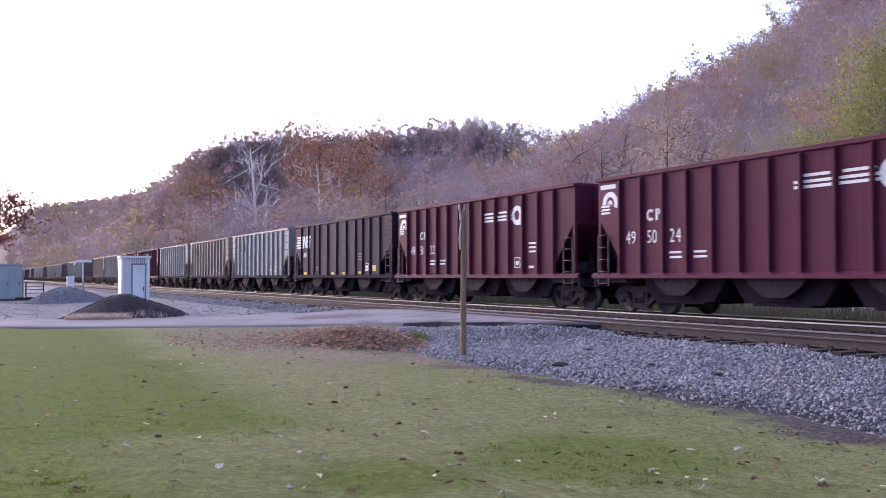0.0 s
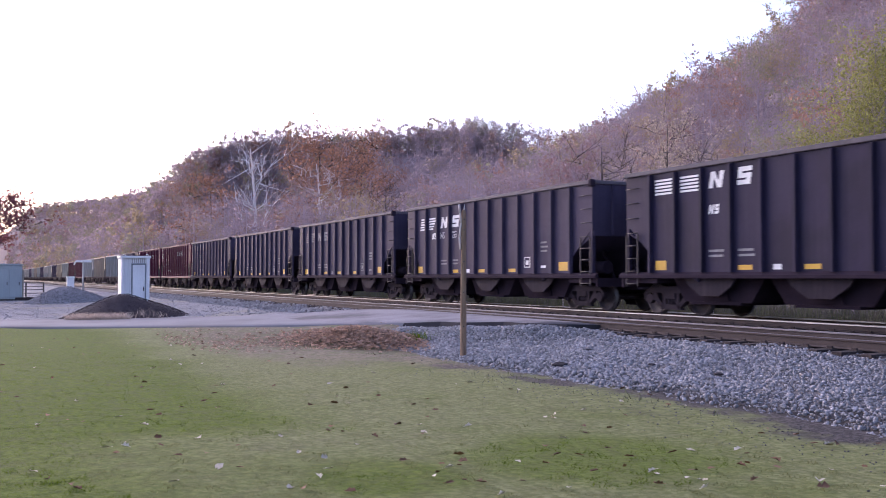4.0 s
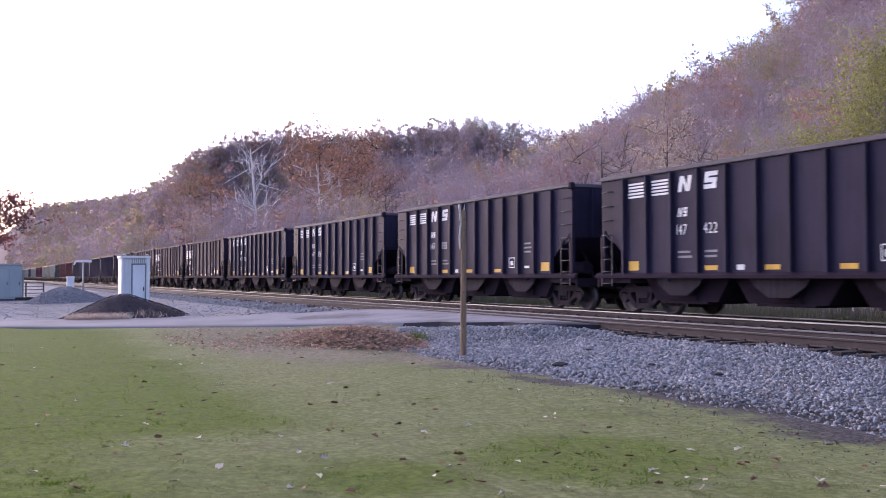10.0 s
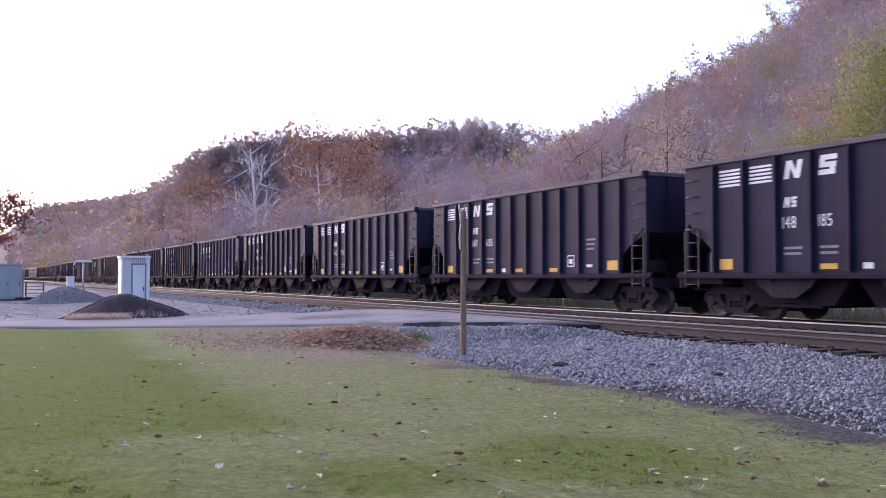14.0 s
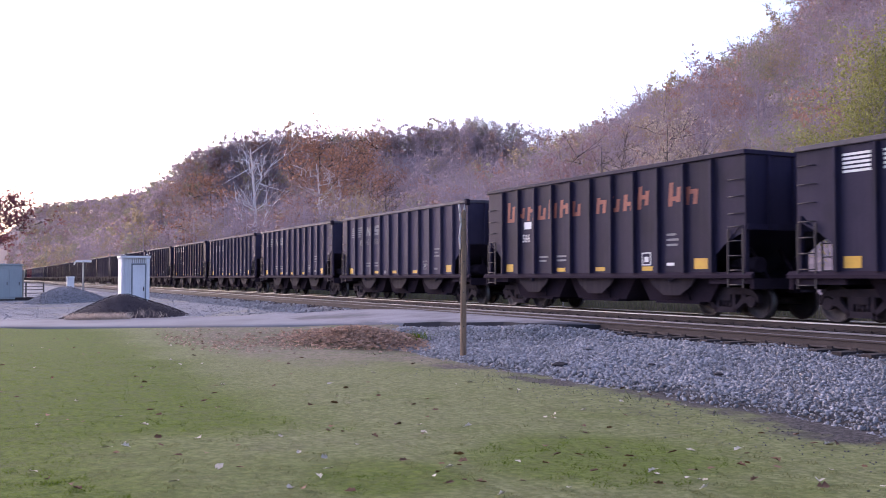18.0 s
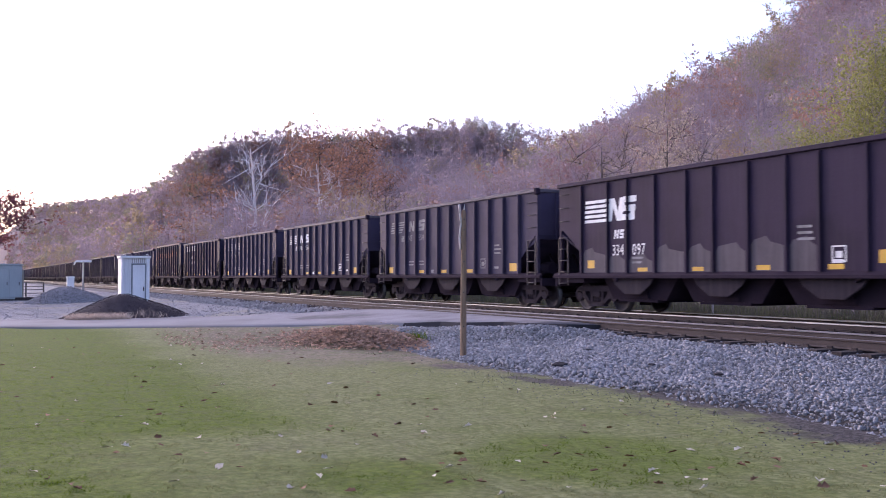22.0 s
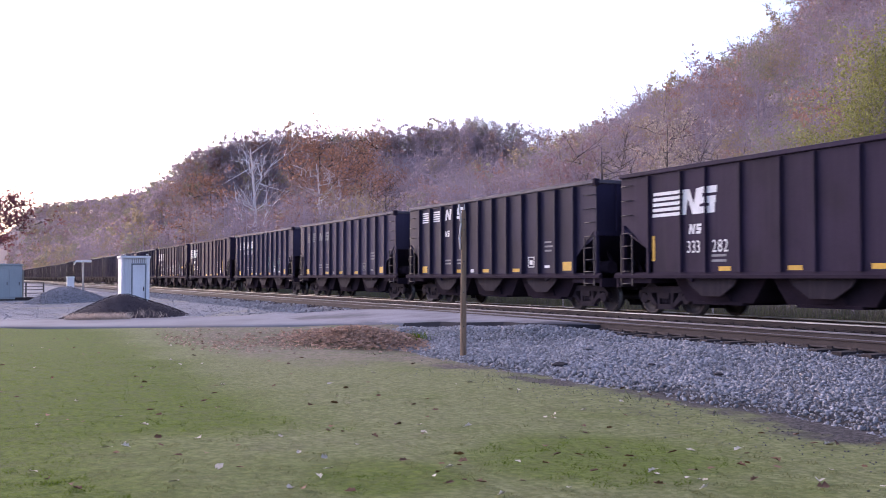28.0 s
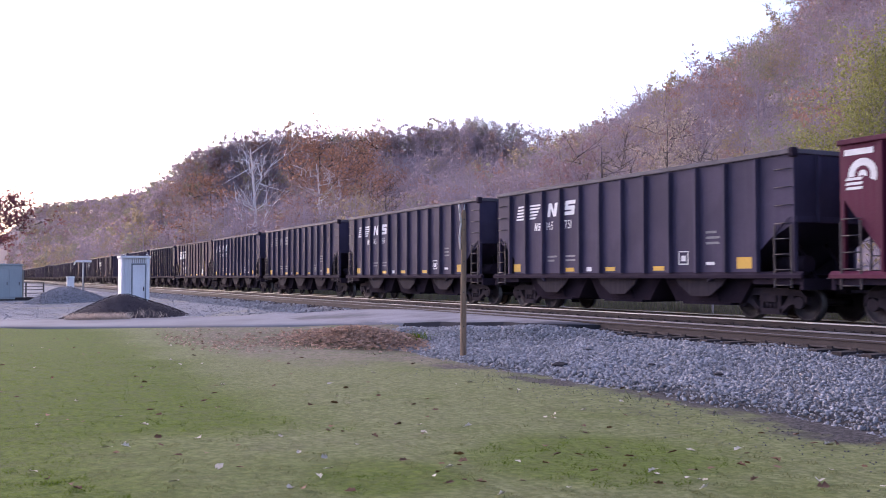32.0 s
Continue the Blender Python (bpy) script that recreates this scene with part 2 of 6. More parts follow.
def ground_material():
    """Mown lawn with worn and greener patches, a gravel yard beyond the road, leaf litter under the woods."""
    m = bpy.data.materials.new("ground")
    m.use_nodes = True
    n, link = m.node_tree.nodes, m.node_tree.links.new
    b = n["Principled BSDF"]
    b.inputs["Roughness"].default_value = 0.95
    b.inputs["Specular IOR Level"].default_value = 0.15
    pos = n.new("ShaderNodeTexCoord").outputs["Object"]
    sep = n.new("ShaderNodeSeparateXYZ")
    link(pos, sep.inputs[0])

    def nz(s, d=4.0, stretch=None):
        t = n.new("ShaderNodeTexNoise")
        t.inputs["Scale"].default_value, t.inputs["Detail"].default_value = s, d
        if stretch:
            mp = n.new("ShaderNodeMapping")
            mp.inputs["Scale"].default_value = stretch
            link(pos, mp.inputs[0])
            link(mp.outputs[0], t.inputs["Vector"])
        else:
            link(pos, t.inputs["Vector"])
        return t.outputs[0]

    def rng(v, lo, hi):
        r = n.new("ShaderNodeMapRange")
        r.interpolation_type = "SMOOTHSTEP"
        r.inputs[1].default_value, r.inputs[2].default_value = lo, hi
        link(v, r.inputs[0])
        return r.outputs[0]

    def op(kind, a, c):
        k = n.new("ShaderNodeMath")
        k.operation = kind
        for s, v in zip(k.inputs, (a, c)):
            if isinstance(v, (int, float)):
                s.default_value = v
            else:
                link(v, s)
        return k.outputs[0]

    def mix(f, a, c):
        x = n.new("ShaderNodeMix")
        x.data_type = "RGBA"
        link(f, x.inputs[0])
        for s, v in ((x.inputs[6], a), (x.inputs[7], c)):
            if isinstance(v, tuple):
                s.default_value = (*v, 1)
            else:
                link(v, s)
        return x.outputs[2]

    X, Y = sep.outputs[0], sep.outputs[1]
    wob = op("MULTIPLY", op("SUBTRACT", nz(0.5), 0.5), 5.0)
    def spot(cx, cy, radius):
        away = n.new("ShaderNodeVectorMath")
        away.operation = "DISTANCE"
        away.inputs[1].default_value = (cx, cy, -0.55)
        link(pos, away.inputs[0])
        return rng(op("ADD", away.outputs["Value"], op("MULTIPLY", wob, 0.45)), radius, radius * 0.35)
    # the lush part of the lawn, patches of thicker grass, and thin strawy ground towards the railway
    border = op("MAXIMUM", op("SUBTRACT", Y, 3.7), op("ADD", X, 9.7))
    lush = rng(op("ADD", border, op("MULTIPLY", wob, 0.35)), 0.8, -0.9)
    lush = op("MAXIMUM", lush, op("MULTIPLY", rng(op("ADD", Y, op("MULTIPLY", wob, 0.7)), 3.6, 0.4), 0.9))
    lush = op("MAXIMUM", lush, op("MULTIPLY", spot(-7.2, 5.2, 1.7), 0.7))
    lush = op("MAXIMUM", lush, op("MULTIPLY", spot(-6.9, 2.9, 1.1), 0.8))
    lush = op("MAXIMUM", lush, op("MULTIPLY", rng(nz(0.9, 5.0), 0.5, 0.72), 0.4))
    grain = nz(14.0, 6.0)
    straw = mix(rng(grain, 0.35, 0.7), (0.132, 0.148, 0.050), (0.214, 0.226, 0.094))
    green = mix(rng(grain, 0.3, 0.7), (0.054, 0.091, 0.002), (0.098, 0.142, 0.004))
    lawn = mix(lush, straw, green)
    lawn = mix(op("MULTIPLY", rng(nz(3.0, 5.0), 0.5, 0.7), 0.2), lawn, (0.10, 0.084, 0.055))
    tuft = rng(nz(6.5, 6.0), 0.40, 0.62)
    lawn = mix(op("MULTIPLY", op("SUBTRACT", 1.0, tuft), 0.26), lawn, (0.07, 0.074, 0.024))
    # cinders and bare soil at the foot of the ballast
    soil = mix(rng(nz(22.0, 4.0), 0.4, 0.65), (0.045, 0.038, 0.035), (0.10, 0.088, 0.08))
    edge = op("ADD", Y, op("MULTIPLY", op("SUBTRACT", nz(0.9, 4.0), 0.5), 5.0))
    col = mix(rng(op("ADD", edge, op("MULTIPLY", rng(X, -16.0, -9.0), 0.25)), 7.9, 8.8), lawn, soil)
    # leaf-strewn worn grass in front of the road
    worn = mix(rng(nz(9.0, 5.0), 0.4, 0.65), (0.22, 0.175, 0.125), (0.115, 0.10, 0.066))
    worn = mix(op("MULTIPLY", rng(nz(2.2, 5.0), 0.48, 0.6), 0.7), worn, (0.125, 0.13, 0.062))
    strip = op("ADD", op("SUBTRACT", Y, X), op("MULTIPLY", op("SUBTRACT", nz(0.6), 0.5), 6.0))
    col = mix(op("MULTIPLY", op("MULTIPLY", rng(strip, 21.8, 26.0), rng(Y, 4.2, 5.8)), 0.9), col, worn)
    # gravel yard beyond the road
    gravel = mix(rng(nz(16.0, 5.0), 0.35, 0.65), (0.15, 0.146, 0.152), (0.27, 0.265, 0.275))
    gravel = mix(op("MULTIPLY", rng(nz(0.25, 4.0), 0.5, 0.68), 0.6), gravel, (0.26, 0.235, 0.17))
    yard = op("ADD", op("SUBTRACT", Y, X), op("MULTIPLY", op("SUBTRACT", nz(1.5), 0.5), 1.0))
    col = mix(rng(yard, 33.8, 34.4), col, gravel)
    weeds = mix(rng(nz(2.5, 5.0), 0.4, 0.65), (0.085, 0.085, 0.045), (0.13, 0.115, 0.075))
    col = mix(rng(Y, 20.5, 22.0), col, weeds)
    litter = mix(rng(nz(0.4, 6.0), 0.4, 0.6), (0.27, 0.21, 0.212), (0.20, 0.16, 0.165))
    col = mix(rng(Y, 31.0, 35.0), col, litter)
    link(col, b.inputs["Base Color"])
    bp = n.new("ShaderNodeBump")
    bp.inputs["Strength"].default_value, bp.inputs["Distance"].default_value = 0.6, 0.035
    link(op("ADD", nz(30.0, 5.0), op("MULTIPLY", nz(6.0, 3.0), 0.8)), bp.inputs["Height"])
    link(bp.outputs[0], b.inputs["Normal"])
    return m


ground = new("ground", np_mesh("ground", gv, gt, [ground_material()], smooth=True))
tagged(ground, "mown autumn lawn, gravel yard and wooded hillside", "ground", kind="structure")


# ---- railway ----
TRACKS = [("near_track", 14.1), ("main_track", 18.4)]
RAIL_SIDE = mat("rusty_rail", (0.060, 0.043, 0.040), (0.042, 0.030, 0.029), 0.8, 3, 30, 0.3)
RAIL_HEAD = mat("polished_rail_head", (0.46, 0.46, 0.48), (0.36, 0.36, 0.38), 0.5, 3, 30, 0.05, metal=1.0)
RAIL_GREY = mat("worn_grey_rail_head", (0.17, 0.17, 0.19), (0.12, 0.12, 0.135), 0.5, 3, 30, 0.05, metal=0.8)
RAIL_DULL = mat("dull_dark_rail_head", (0.10, 0.09, 0.10), (0.07, 0.062, 0.07), 0.6, 3, 30, 0.1, metal=0.3)
TIE = mat("creosoted_tie", (0.030, 0.022, 0.022), (0.050, 0.037, 0.034), 0.9, 3, 25, 0.6, rnd=0.25, stretch=(4, 0.6, 4))
STONE = mat("limestone_ballast", (0.30, 0.295, 0.305), (0.185, 0.181, 0.188), 0.9, 6, 40, 0.3, island=0.34, spec=0.2)
GRAVEL = mat("pale_gravel", (0.30, 0.292, 0.308), (0.205, 0.20, 0.21), 0.9, 6, 40, 0.4, island=0.4, spec=0.2)
# darker bed, between the rails and everywhere beyond y = 13
DARK_BED = mat("oily_track_bed", (0.036, 0.030, 0.035), (0.019, 0.016, 0.019), 0.95, 9, 30, 1.0, depth=0.05)
BED = mat("ballast_bed", (0.11, 0.104, 0.108), (0.060, 0.057, 0.060), 0.95, 9, 30, 1.0, depth=0.06)
ASPHALT = mat("worn_asphalt", (0.150, 0.146, 0.158), (0.195, 0.190, 0.20), 0.9, 0.5, 60, 0.3, third=(0.125, 0.12, 0.13), third_scale=0.25)
CROSSING = mat("patched_crossing_asphalt", (0.20, 0.19, 0.205), (0.145, 0.138, 0.15), 0.9, 0.8, 60, 0.4, third=(0.075, 0.07, 0.076), third_scale=0.45)
TAR = mat("fresh_tar_edge", (0.035, 0.033, 0.036), (0.045, 0.042, 0.045), 0.95, 2, 30, 0.8, depth=0.05, spec=0.08)


def rail_profile(y):
    return [(y - 0.07, -0.172), (y + 0.07, -0.172), (y + 0.07, -0.158), (y + 0.012, -0.14), (y + 0.012, -0.045), (y + 0.036, -0.034),
            (y + 0.036, -0.006), (y + 0.028, 0.0), (y - 0.028, 0.0), (y - 0.036, -0.006), (y - 0.036, -0.034), (y - 0.012, -0.045),
            (y - 0.012, -0.14), (y - 0.07, -0.158)]


XW, XE = -900.0, 60.0


def build_track(name, yc):
    bm = bmesh.new()
    slab(bm, [(yc - 1.28, -0.36), (yc + 1.28, -0.36), (yc + 1.2, -0.215), (yc - 1.2, -0.215)], XW, XE, "x")
    track = tagged(part(name, bm, DARK_BED, at=(0, 0, 0.05)), "railway track with rusty rails on dark timber ties", "railway track", kind="structure")
    for side in (-0.7525, 0.7525):
        bm = bmesh.new()
        slab(bm, rail_profile(side), XW, XE, "x")
        bm.faces.ensure_lookup_table()
        for f in bm.faces:
            f.normal_update()
            if f.calc_center_median().z > (-0.004 if side < 0 and yc < 16 else -0.036):
                f.material_index = 1
        part("rail", bm, [RAIL_SIDE, RAIL_HEAD if yc > 16 else RAIL_DULL if side < 0 else RAIL_GREY], track, at=(0, yc, 0))
    bm = bmesh.new()
    box(bm, -0.11, 0.11, -1.3, 1.3, -0.34, -0.172)
    soften(bm, 0.012)
    for s in (-0.7525, 0.7525):
        box(bm, -0.09, 0.09, s - 0.17, s + 0.17, -0.172, -0.160)
        for d in (-0.11, 0.11):
            box(bm, -0.05, 0.05, s + d - 0.02, s + d + 0.02, -0.16, -0.125)
    first = part("tie", bm, TIE, track, at=(-4.0, yc, 0))
    rng = random.Random(int(yc * 10))
    for k in range(1, 130):
        x = -4.0 - 0.53 * k
        again(first, track, pose(x + rng.uniform(-0.03, 0.03), yc + rng.uniform(-0.05, 0.05), rng.uniform(-0.012, 0.0), 0, 0, rng.uniform(-0.8, 0.8)))
    bm = bmesh.new()
    for k in list(range(-100, 0)) + list(range(130, 700)):
        x = -4.0 - 0.53 * k
        box(bm, x - 0.11, x + 0.11, yc - 1.3, yc + 1.3, -0.34, -0.172)
    tagged(part("distant_ties", bm, TIE, track), "dark timber ties", kind="stuff")
    return track


for nm, yc in TRACKS:
    build_track(nm, yc)

BANK = [(8.2, -0.62), (9.0, -0.48), (12.2, -0.23), (12.75, -0.17), (13.1, -0.15), (15.1, -0.16), (15.5, -0.18), (16.3, -0.19), (17.1, -0.17), (19.9, -0.17), (20.6, -0.3), (21.4, -0.62)]


def bank(x, y):
    short = 12.4 + (x + 18.2) * 0.54 - y
    ramp = 0.19 * smooth_step(1.9, 0.3, short) * smooth_step(-17.0, -18.6, x) * smooth_step(-26.5, -24.5, x) * smooth_step(13.0, 12.5, y)
    return ramp + np.interp(y, [p[0] for p in BANK], [p[1] for p in BANK]) - 0.02 + 0.03 * np.sin(x * 1.7 + y) * np.sin(y * 1.9 + x * 0.6)


def build_bed():
    xs = grid_axis([(-900, -80, 20), (-80, -3, 0.35), (-3, 60, 6)])
    ys = grid_axis([(8.2, 21.4, 0.33)])
    bx, by = np.meshgrid(xs, ys)
    inset = 0.09 * np.clip(bx + 17, 0, 12) * smooth_step(9.6, 8.2, by) + 1.4 * smooth_step(-29, -33, bx) * smooth_step(9.4, 8.2, by)
    z = bank(bx, by)
    v = np.stack([bx, by + inset, z], -1).reshape(-1, 3)
    a, c = len(xs), len(ys)
    i = (np.arange(c - 1)[:, None] * a + np.arange(a - 1)[None, :]).ravel()
    t = np.concatenate([np.stack([i, i + 1, i + a + 1], -1), np.stack([i, i + a + 1, i + a], -1)])
    ob = new("ballast_bed", np_mesh("ballast_bed", v, t, [BED, DARK_BED], (v[t].mean(axis=1)[:, 1] > 13.0).astype(int), smooth=True))
    tagged(ob, "bank of broken grey limestone ballast under the tracks", "ballast", kind="structure")


build_bed()


def scatter_stones(name, label, pts, sizes, material, seed, parent=None):
    """Broken stones: jittered boxes, one mesh."""
    r = np.random.default_rng(seed)
    cube = np.array([(x, y, z) for x in (-1, 1) for y in (-1, 1) for z in (-1, 1)], dtype=float)
    tri = np.array([(0, 1, 3), (0, 3, 2), (4, 6, 7), (4, 7, 5), (0, 4, 5), (0, 5, 1), (2, 3, 7), (2, 7, 6), (0, 2, 6), (0, 6, 4), (1, 5, 7), (1, 7, 3)])
    k = len(pts)
    v = cube[None] * (1 + r.uniform(-0.55, 0.1, (k, 8, 3)))
    v *= (sizes[:, None] * r.uniform(0.3, 1.35, (k, 3)))[:, None, :]
    q = r.normal(size=(k, 4))
    q /= np.linalg.norm(q, axis=1)[:, None]
    w, x, y, z = q.T
    rot = np.stack([1 - 2 * (y * y + z * z), 2 * (x * y - z * w), 2 * (x * z + y * w), 2 * (x * y + z * w), 1 - 2 * (x * x + z * z), 2 * (y * z - x * w),
                    2 * (x * z - y * w), 2 * (y * z + x * w), 1 - 2 * (x * x + y * y)], -1).reshape(k, 3, 3)
    v = np.einsum("kij,kvj->kvi", rot, v) * np.array([1.0, 1.0, 0.8]) + pts[:, None, :]
    t = (tri[None] + 8 * np.arange(k)[:, None, None]).reshape(-1, 3)
    ob = new(name, np_mesh(name, v.reshape(-1, 3), t, [material]))
    if parent:
        ob.parent = parent
    return tagged(ob, label, "" if parent else "stones", kind="stuff")


def road_side(x, y):
    """True on the road and its crossing."""
    return (x > -29.7) & (x < -18.4) & (y > 9.0 + 0.5 * (x < -23))


def ballast_stones():
    r = np.random.default_rng(5)
    k = 60000
    x = -4.5 - 26 * r.random(k) ** 0.9
    y = r.uniform(8.0, 13.15, k)
    ragged = 8.2 + 0.05 * np.clip(x + 17, 0, 12) + 0.35 * np.sin(x * 1.1) + 0.25 * np.sin(x * 2.9 + 1)
    keep = (y > ragged + r.normal(size=k) * 0.3) & ~((x < -17.9) & (y > 12.3 + (x + 18.4) * 0.53))
    keep &= ~((y > 12.8) & (r.random(k) < 0.7))
    x, y = x[keep], y[keep]
    size = r.uniform(0.014, 0.037, len(x)) * (1 - 0.25 * smooth_step(-14, -8, x))
    z = bank(x, y) + size * 0.35
    scatter_stones("ballast_stones", "loose broken limestone ballast beside the rails", np.stack([x, y, z], -1), size, STONE, 6)
    k = 1400
    x, y = r.uniform(-19, -5, k), 8.3 - np.abs(r.normal(size=k)) * 0.75
    keep = r.random(k) < smooth_step(-18, -9, x) * 0.8 + 0.2
    x, y = x[keep], y[keep]
    size = r.uniform(0.004, 0.011, len(x))
    scatter_stones("stray_stones", "stray stones trodden into the soil", np.stack([x, y, land(x, y) + size * 0.3], -1), size, BED, 9)
    k = 9000
    x, y = -33 - 55 * r.random(k) ** 1.4, r.uniform(-4, 10.5, k)
    keep = y - x > 38.5
    x, y = x[keep], y[keep]
    size = r.uniform(0.012, 0.032, len(x))
    scatter_stones("yard_gravel", "loose pale gravel spread over the yard", np.stack([x, y, land(x, y) + size * 0.3], -1), size, GRAVEL, 10)
    k = 7000
    x = -30 - 60 * r.random(k) ** 1.3
    y = r.uniform(9.8, 13.2, k)
    size = r.uniform(0.035, 0.07, k)
    z = bank(x, y) + size * 0.3
    scatter_stones("distant_ballast_stones", "loose broken limestone ballast beyond the road crossing", np.stack([x, y, z], -1), size, STONE, 7)


ballast_stones()


def road_mesh():
    near = [(-90, -57), (-60, -27), (-45, -12), (-32.6, 0.5), (-28, 5.6), (-24.5, 9.0), (-22.6, 10.2), (-21.8, 10.9), (-20.9, 11.05), (-20.0, 11.75), (-19.2, 11.85), (-18.2, 12.4), (-18.2, 24.0)]
    far = [(-100, -60), (-72, -34), (-54, -15.5), (-38, 0.5), (-34.5, 5.8), (-32, 8.6), (-30.4, 10.6), (-30.2, 11.2), (-30.0, 11.5), (-29.9, 11.9), (-29.8, 12.2), (-29.7, 12.6), (-29.7, 24.0)]
    bm = bmesh.new()
    top, low = [], []
    for (ax, ay), (cx, cy) in zip(near, far):
        row, row2 = [], []
        for i in range(13):
            t = i / 12
            x, y = ax + (cx - ax) * t, ay + (cy - ay) * t
            z = float(lane_height(y))
            row.append(bm.verts.new((x, y, z - 0.03 * (i in (0, 12)))))
            spread = 0.28 if i == 0 else 0.0
            row2.append(bm.verts.new((x + spread * 0.4, y - spread, z - 0.45)))
        top.append(row)
        low.append(row2)
    for k in range(len(top) - 1):
        for i in range(12):
            f = bm.faces.new((top[k][i], top[k + 1][i], top[k + 1][i + 1], top[k][i + 1]))
            f.smooth = True
            f.material_index = 2 if k > 4 else 0
        for i, mi in ((0, 1), (12, 1)):
            bm.faces.new((low[k][i], low[k + 1][i], top[k + 1][i], top[k][i])).material_index = mi if k > 5 else 0
    bmesh.ops.recalc_face_normals(bm, faces=bm.faces)
    return bm


tagged(part("road", road_mesh(), [ASPHALT, TAR, CROSSING]), "worn grey asphalt lane rising to the level crossing", "road", kind="structure")


# ---- the coal train ----
TRAIN_Y = 18.4
HALF = 1.6
ZTOP, ZSILL = 4.0, 1.1


def wheelset(parent, x):
    bm = bmesh.new()
    for s in (-1, 1):
        y = 0.7175 * s
        prof = [(0.08, y - 0.05 * s), (0.38, y - 0.03 * s), (0.39, y - 0.055 * s), (0.482, y - 0.055 * s), (0.482, y - 0.02 * s),
                (0.457, y), (0.452, y + 0.085 * s), (0.40, y + 0.085 * s), (0.375, y + 0.04 * s), (0.17, y + 0.03 * s), (0.13, y + 0.09 * s), (0.09, y + 0.10 * s),
                (0.09, y + 0.34 * s), (0.001, y + 0.345 * s)]
        lathe(bm, prof, 16, "y", [0, 0, 0, 0, 1, 1, 0, 0, 0, 0, 0, 0, 0])
        for k in range(3):
            a = k * math.tau / 3
            rod(bm, (0.055 * math.cos(a), y + 0.34 * s, 0.055 * math.sin(a)), (0.055 * math.cos(a), y + 0.365 * s, 0.055 * math.sin(a)), 0.016, sides=6)
    rod(bm, (0, -0.7, 0), (0, 0.7, 0), 0.085, sides=10)
    return part("wheelset", bm, [WHEEL, TREAD], parent, at=(x, 0, 0.457))


def side_frame(parent, s):
    bm = bmesh.new()
    y0, y1 = sorted((0.93 * s, 1.09 * s))
    # top member, tension members, columns and the two pedestals
    slab(bm, [(-1.12, 0.60), (-1.12, 0.42), (-0.98, 0.62), (-0.78, 0.62), (0.78, 0.62), (0.98, 0.62), (1.12, 0.42), (1.12, 0.60), (0.95, 0.74), (0.5, 0.80), (-0.5, 0.80), (-0.95, 0.74)], y0, y1)
    for k in (-1, 1):
        slab(bm, [(k * x, z) for x, z in ((0.72, 0.64), (0.80, 0.44), (0.64, 0.40), (0.30, 0.16), (0.30, 0.28), (0.55, 0.52), (0.58, 0.64))][::k], y0, y1)
        slab(bm, [(k * x, z) for x, z in ((0.22, 0.26), (0.34, 0.26), (0.34, 0.64), (0.22, 0.64))][::k], y0 + 0.02, y1 - 0.02)
    slab(bm, [(-0.42, 0.16), (0.42, 0.16), (0.36, 0.30), (-0.36, 0.30)], y0, y1)
    for x in (-0.13, 0.0, 0.13):
        rod(bm, (x, 1.0 * s, 0.30), (x, 1.0 * s, 0.50), 0.055, sides=8)
    slab(bm, [(-0.2, 0.50), (0.2, 0.50), (0.2, 0.68), (-0.2, 0.68)], y0 + 0.01, y1 + 0.02)
    for k in (-0.89, 0.89):
        rod(bm, (k, 0.98 * s, 0.457), (k, 1.10 * s, 0.457), 0.145, sides=12)
    bmesh.ops.recalc_face_normals(bm, faces=bm.faces)
    return part("side_frame", bm, TRUCK, parent)


def truck(parent, x):
    bm = bmesh.new()
    slab(bm, [(-1.1, 0.46), (1.1, 0.46), (1.1, 0.62), (0.5, 0.74), (-0.5, 0.74), (-1.1, 0.62)], -0.2, 0.2, "x")
    rod(bm, (0, 0, 0.70), (0, 0, 0.82), 0.2, sides=12)
    for k in (-0.38, 0.38):
        box(bm, k - 0.06, k + 0.06, -0.75, 0.75, 0.36, 0.44)
        for s in (-0.72, 0.72):
            box(bm, k - 0.05 + 0.05 * math.copysign(1, k), k + 0.05 + 0.05 * math.copysign(1, k), s - 0.05, s + 0.05, 0.32, 0.60)
    t = part("truck", bm, TRUCK, parent, "cast steel four-wheel truck", at=(x, 0, 0.05))
    side_frame(t, -1)
    side_frame(t, 1)
    wheelset(t, -0.89)
    wheelset(t, 0.89)
    return t


def stakes(length, ribs, cw):
    """Where the side stakes stand: evenly, or at given distances from the middle."""
    if isinstance(ribs, tuple):
        return list(ribs)
    inner = length / 2 - 1.11
    return [-inner + 2 * inner * i / (ribs - 1) for i in range(ribs)]


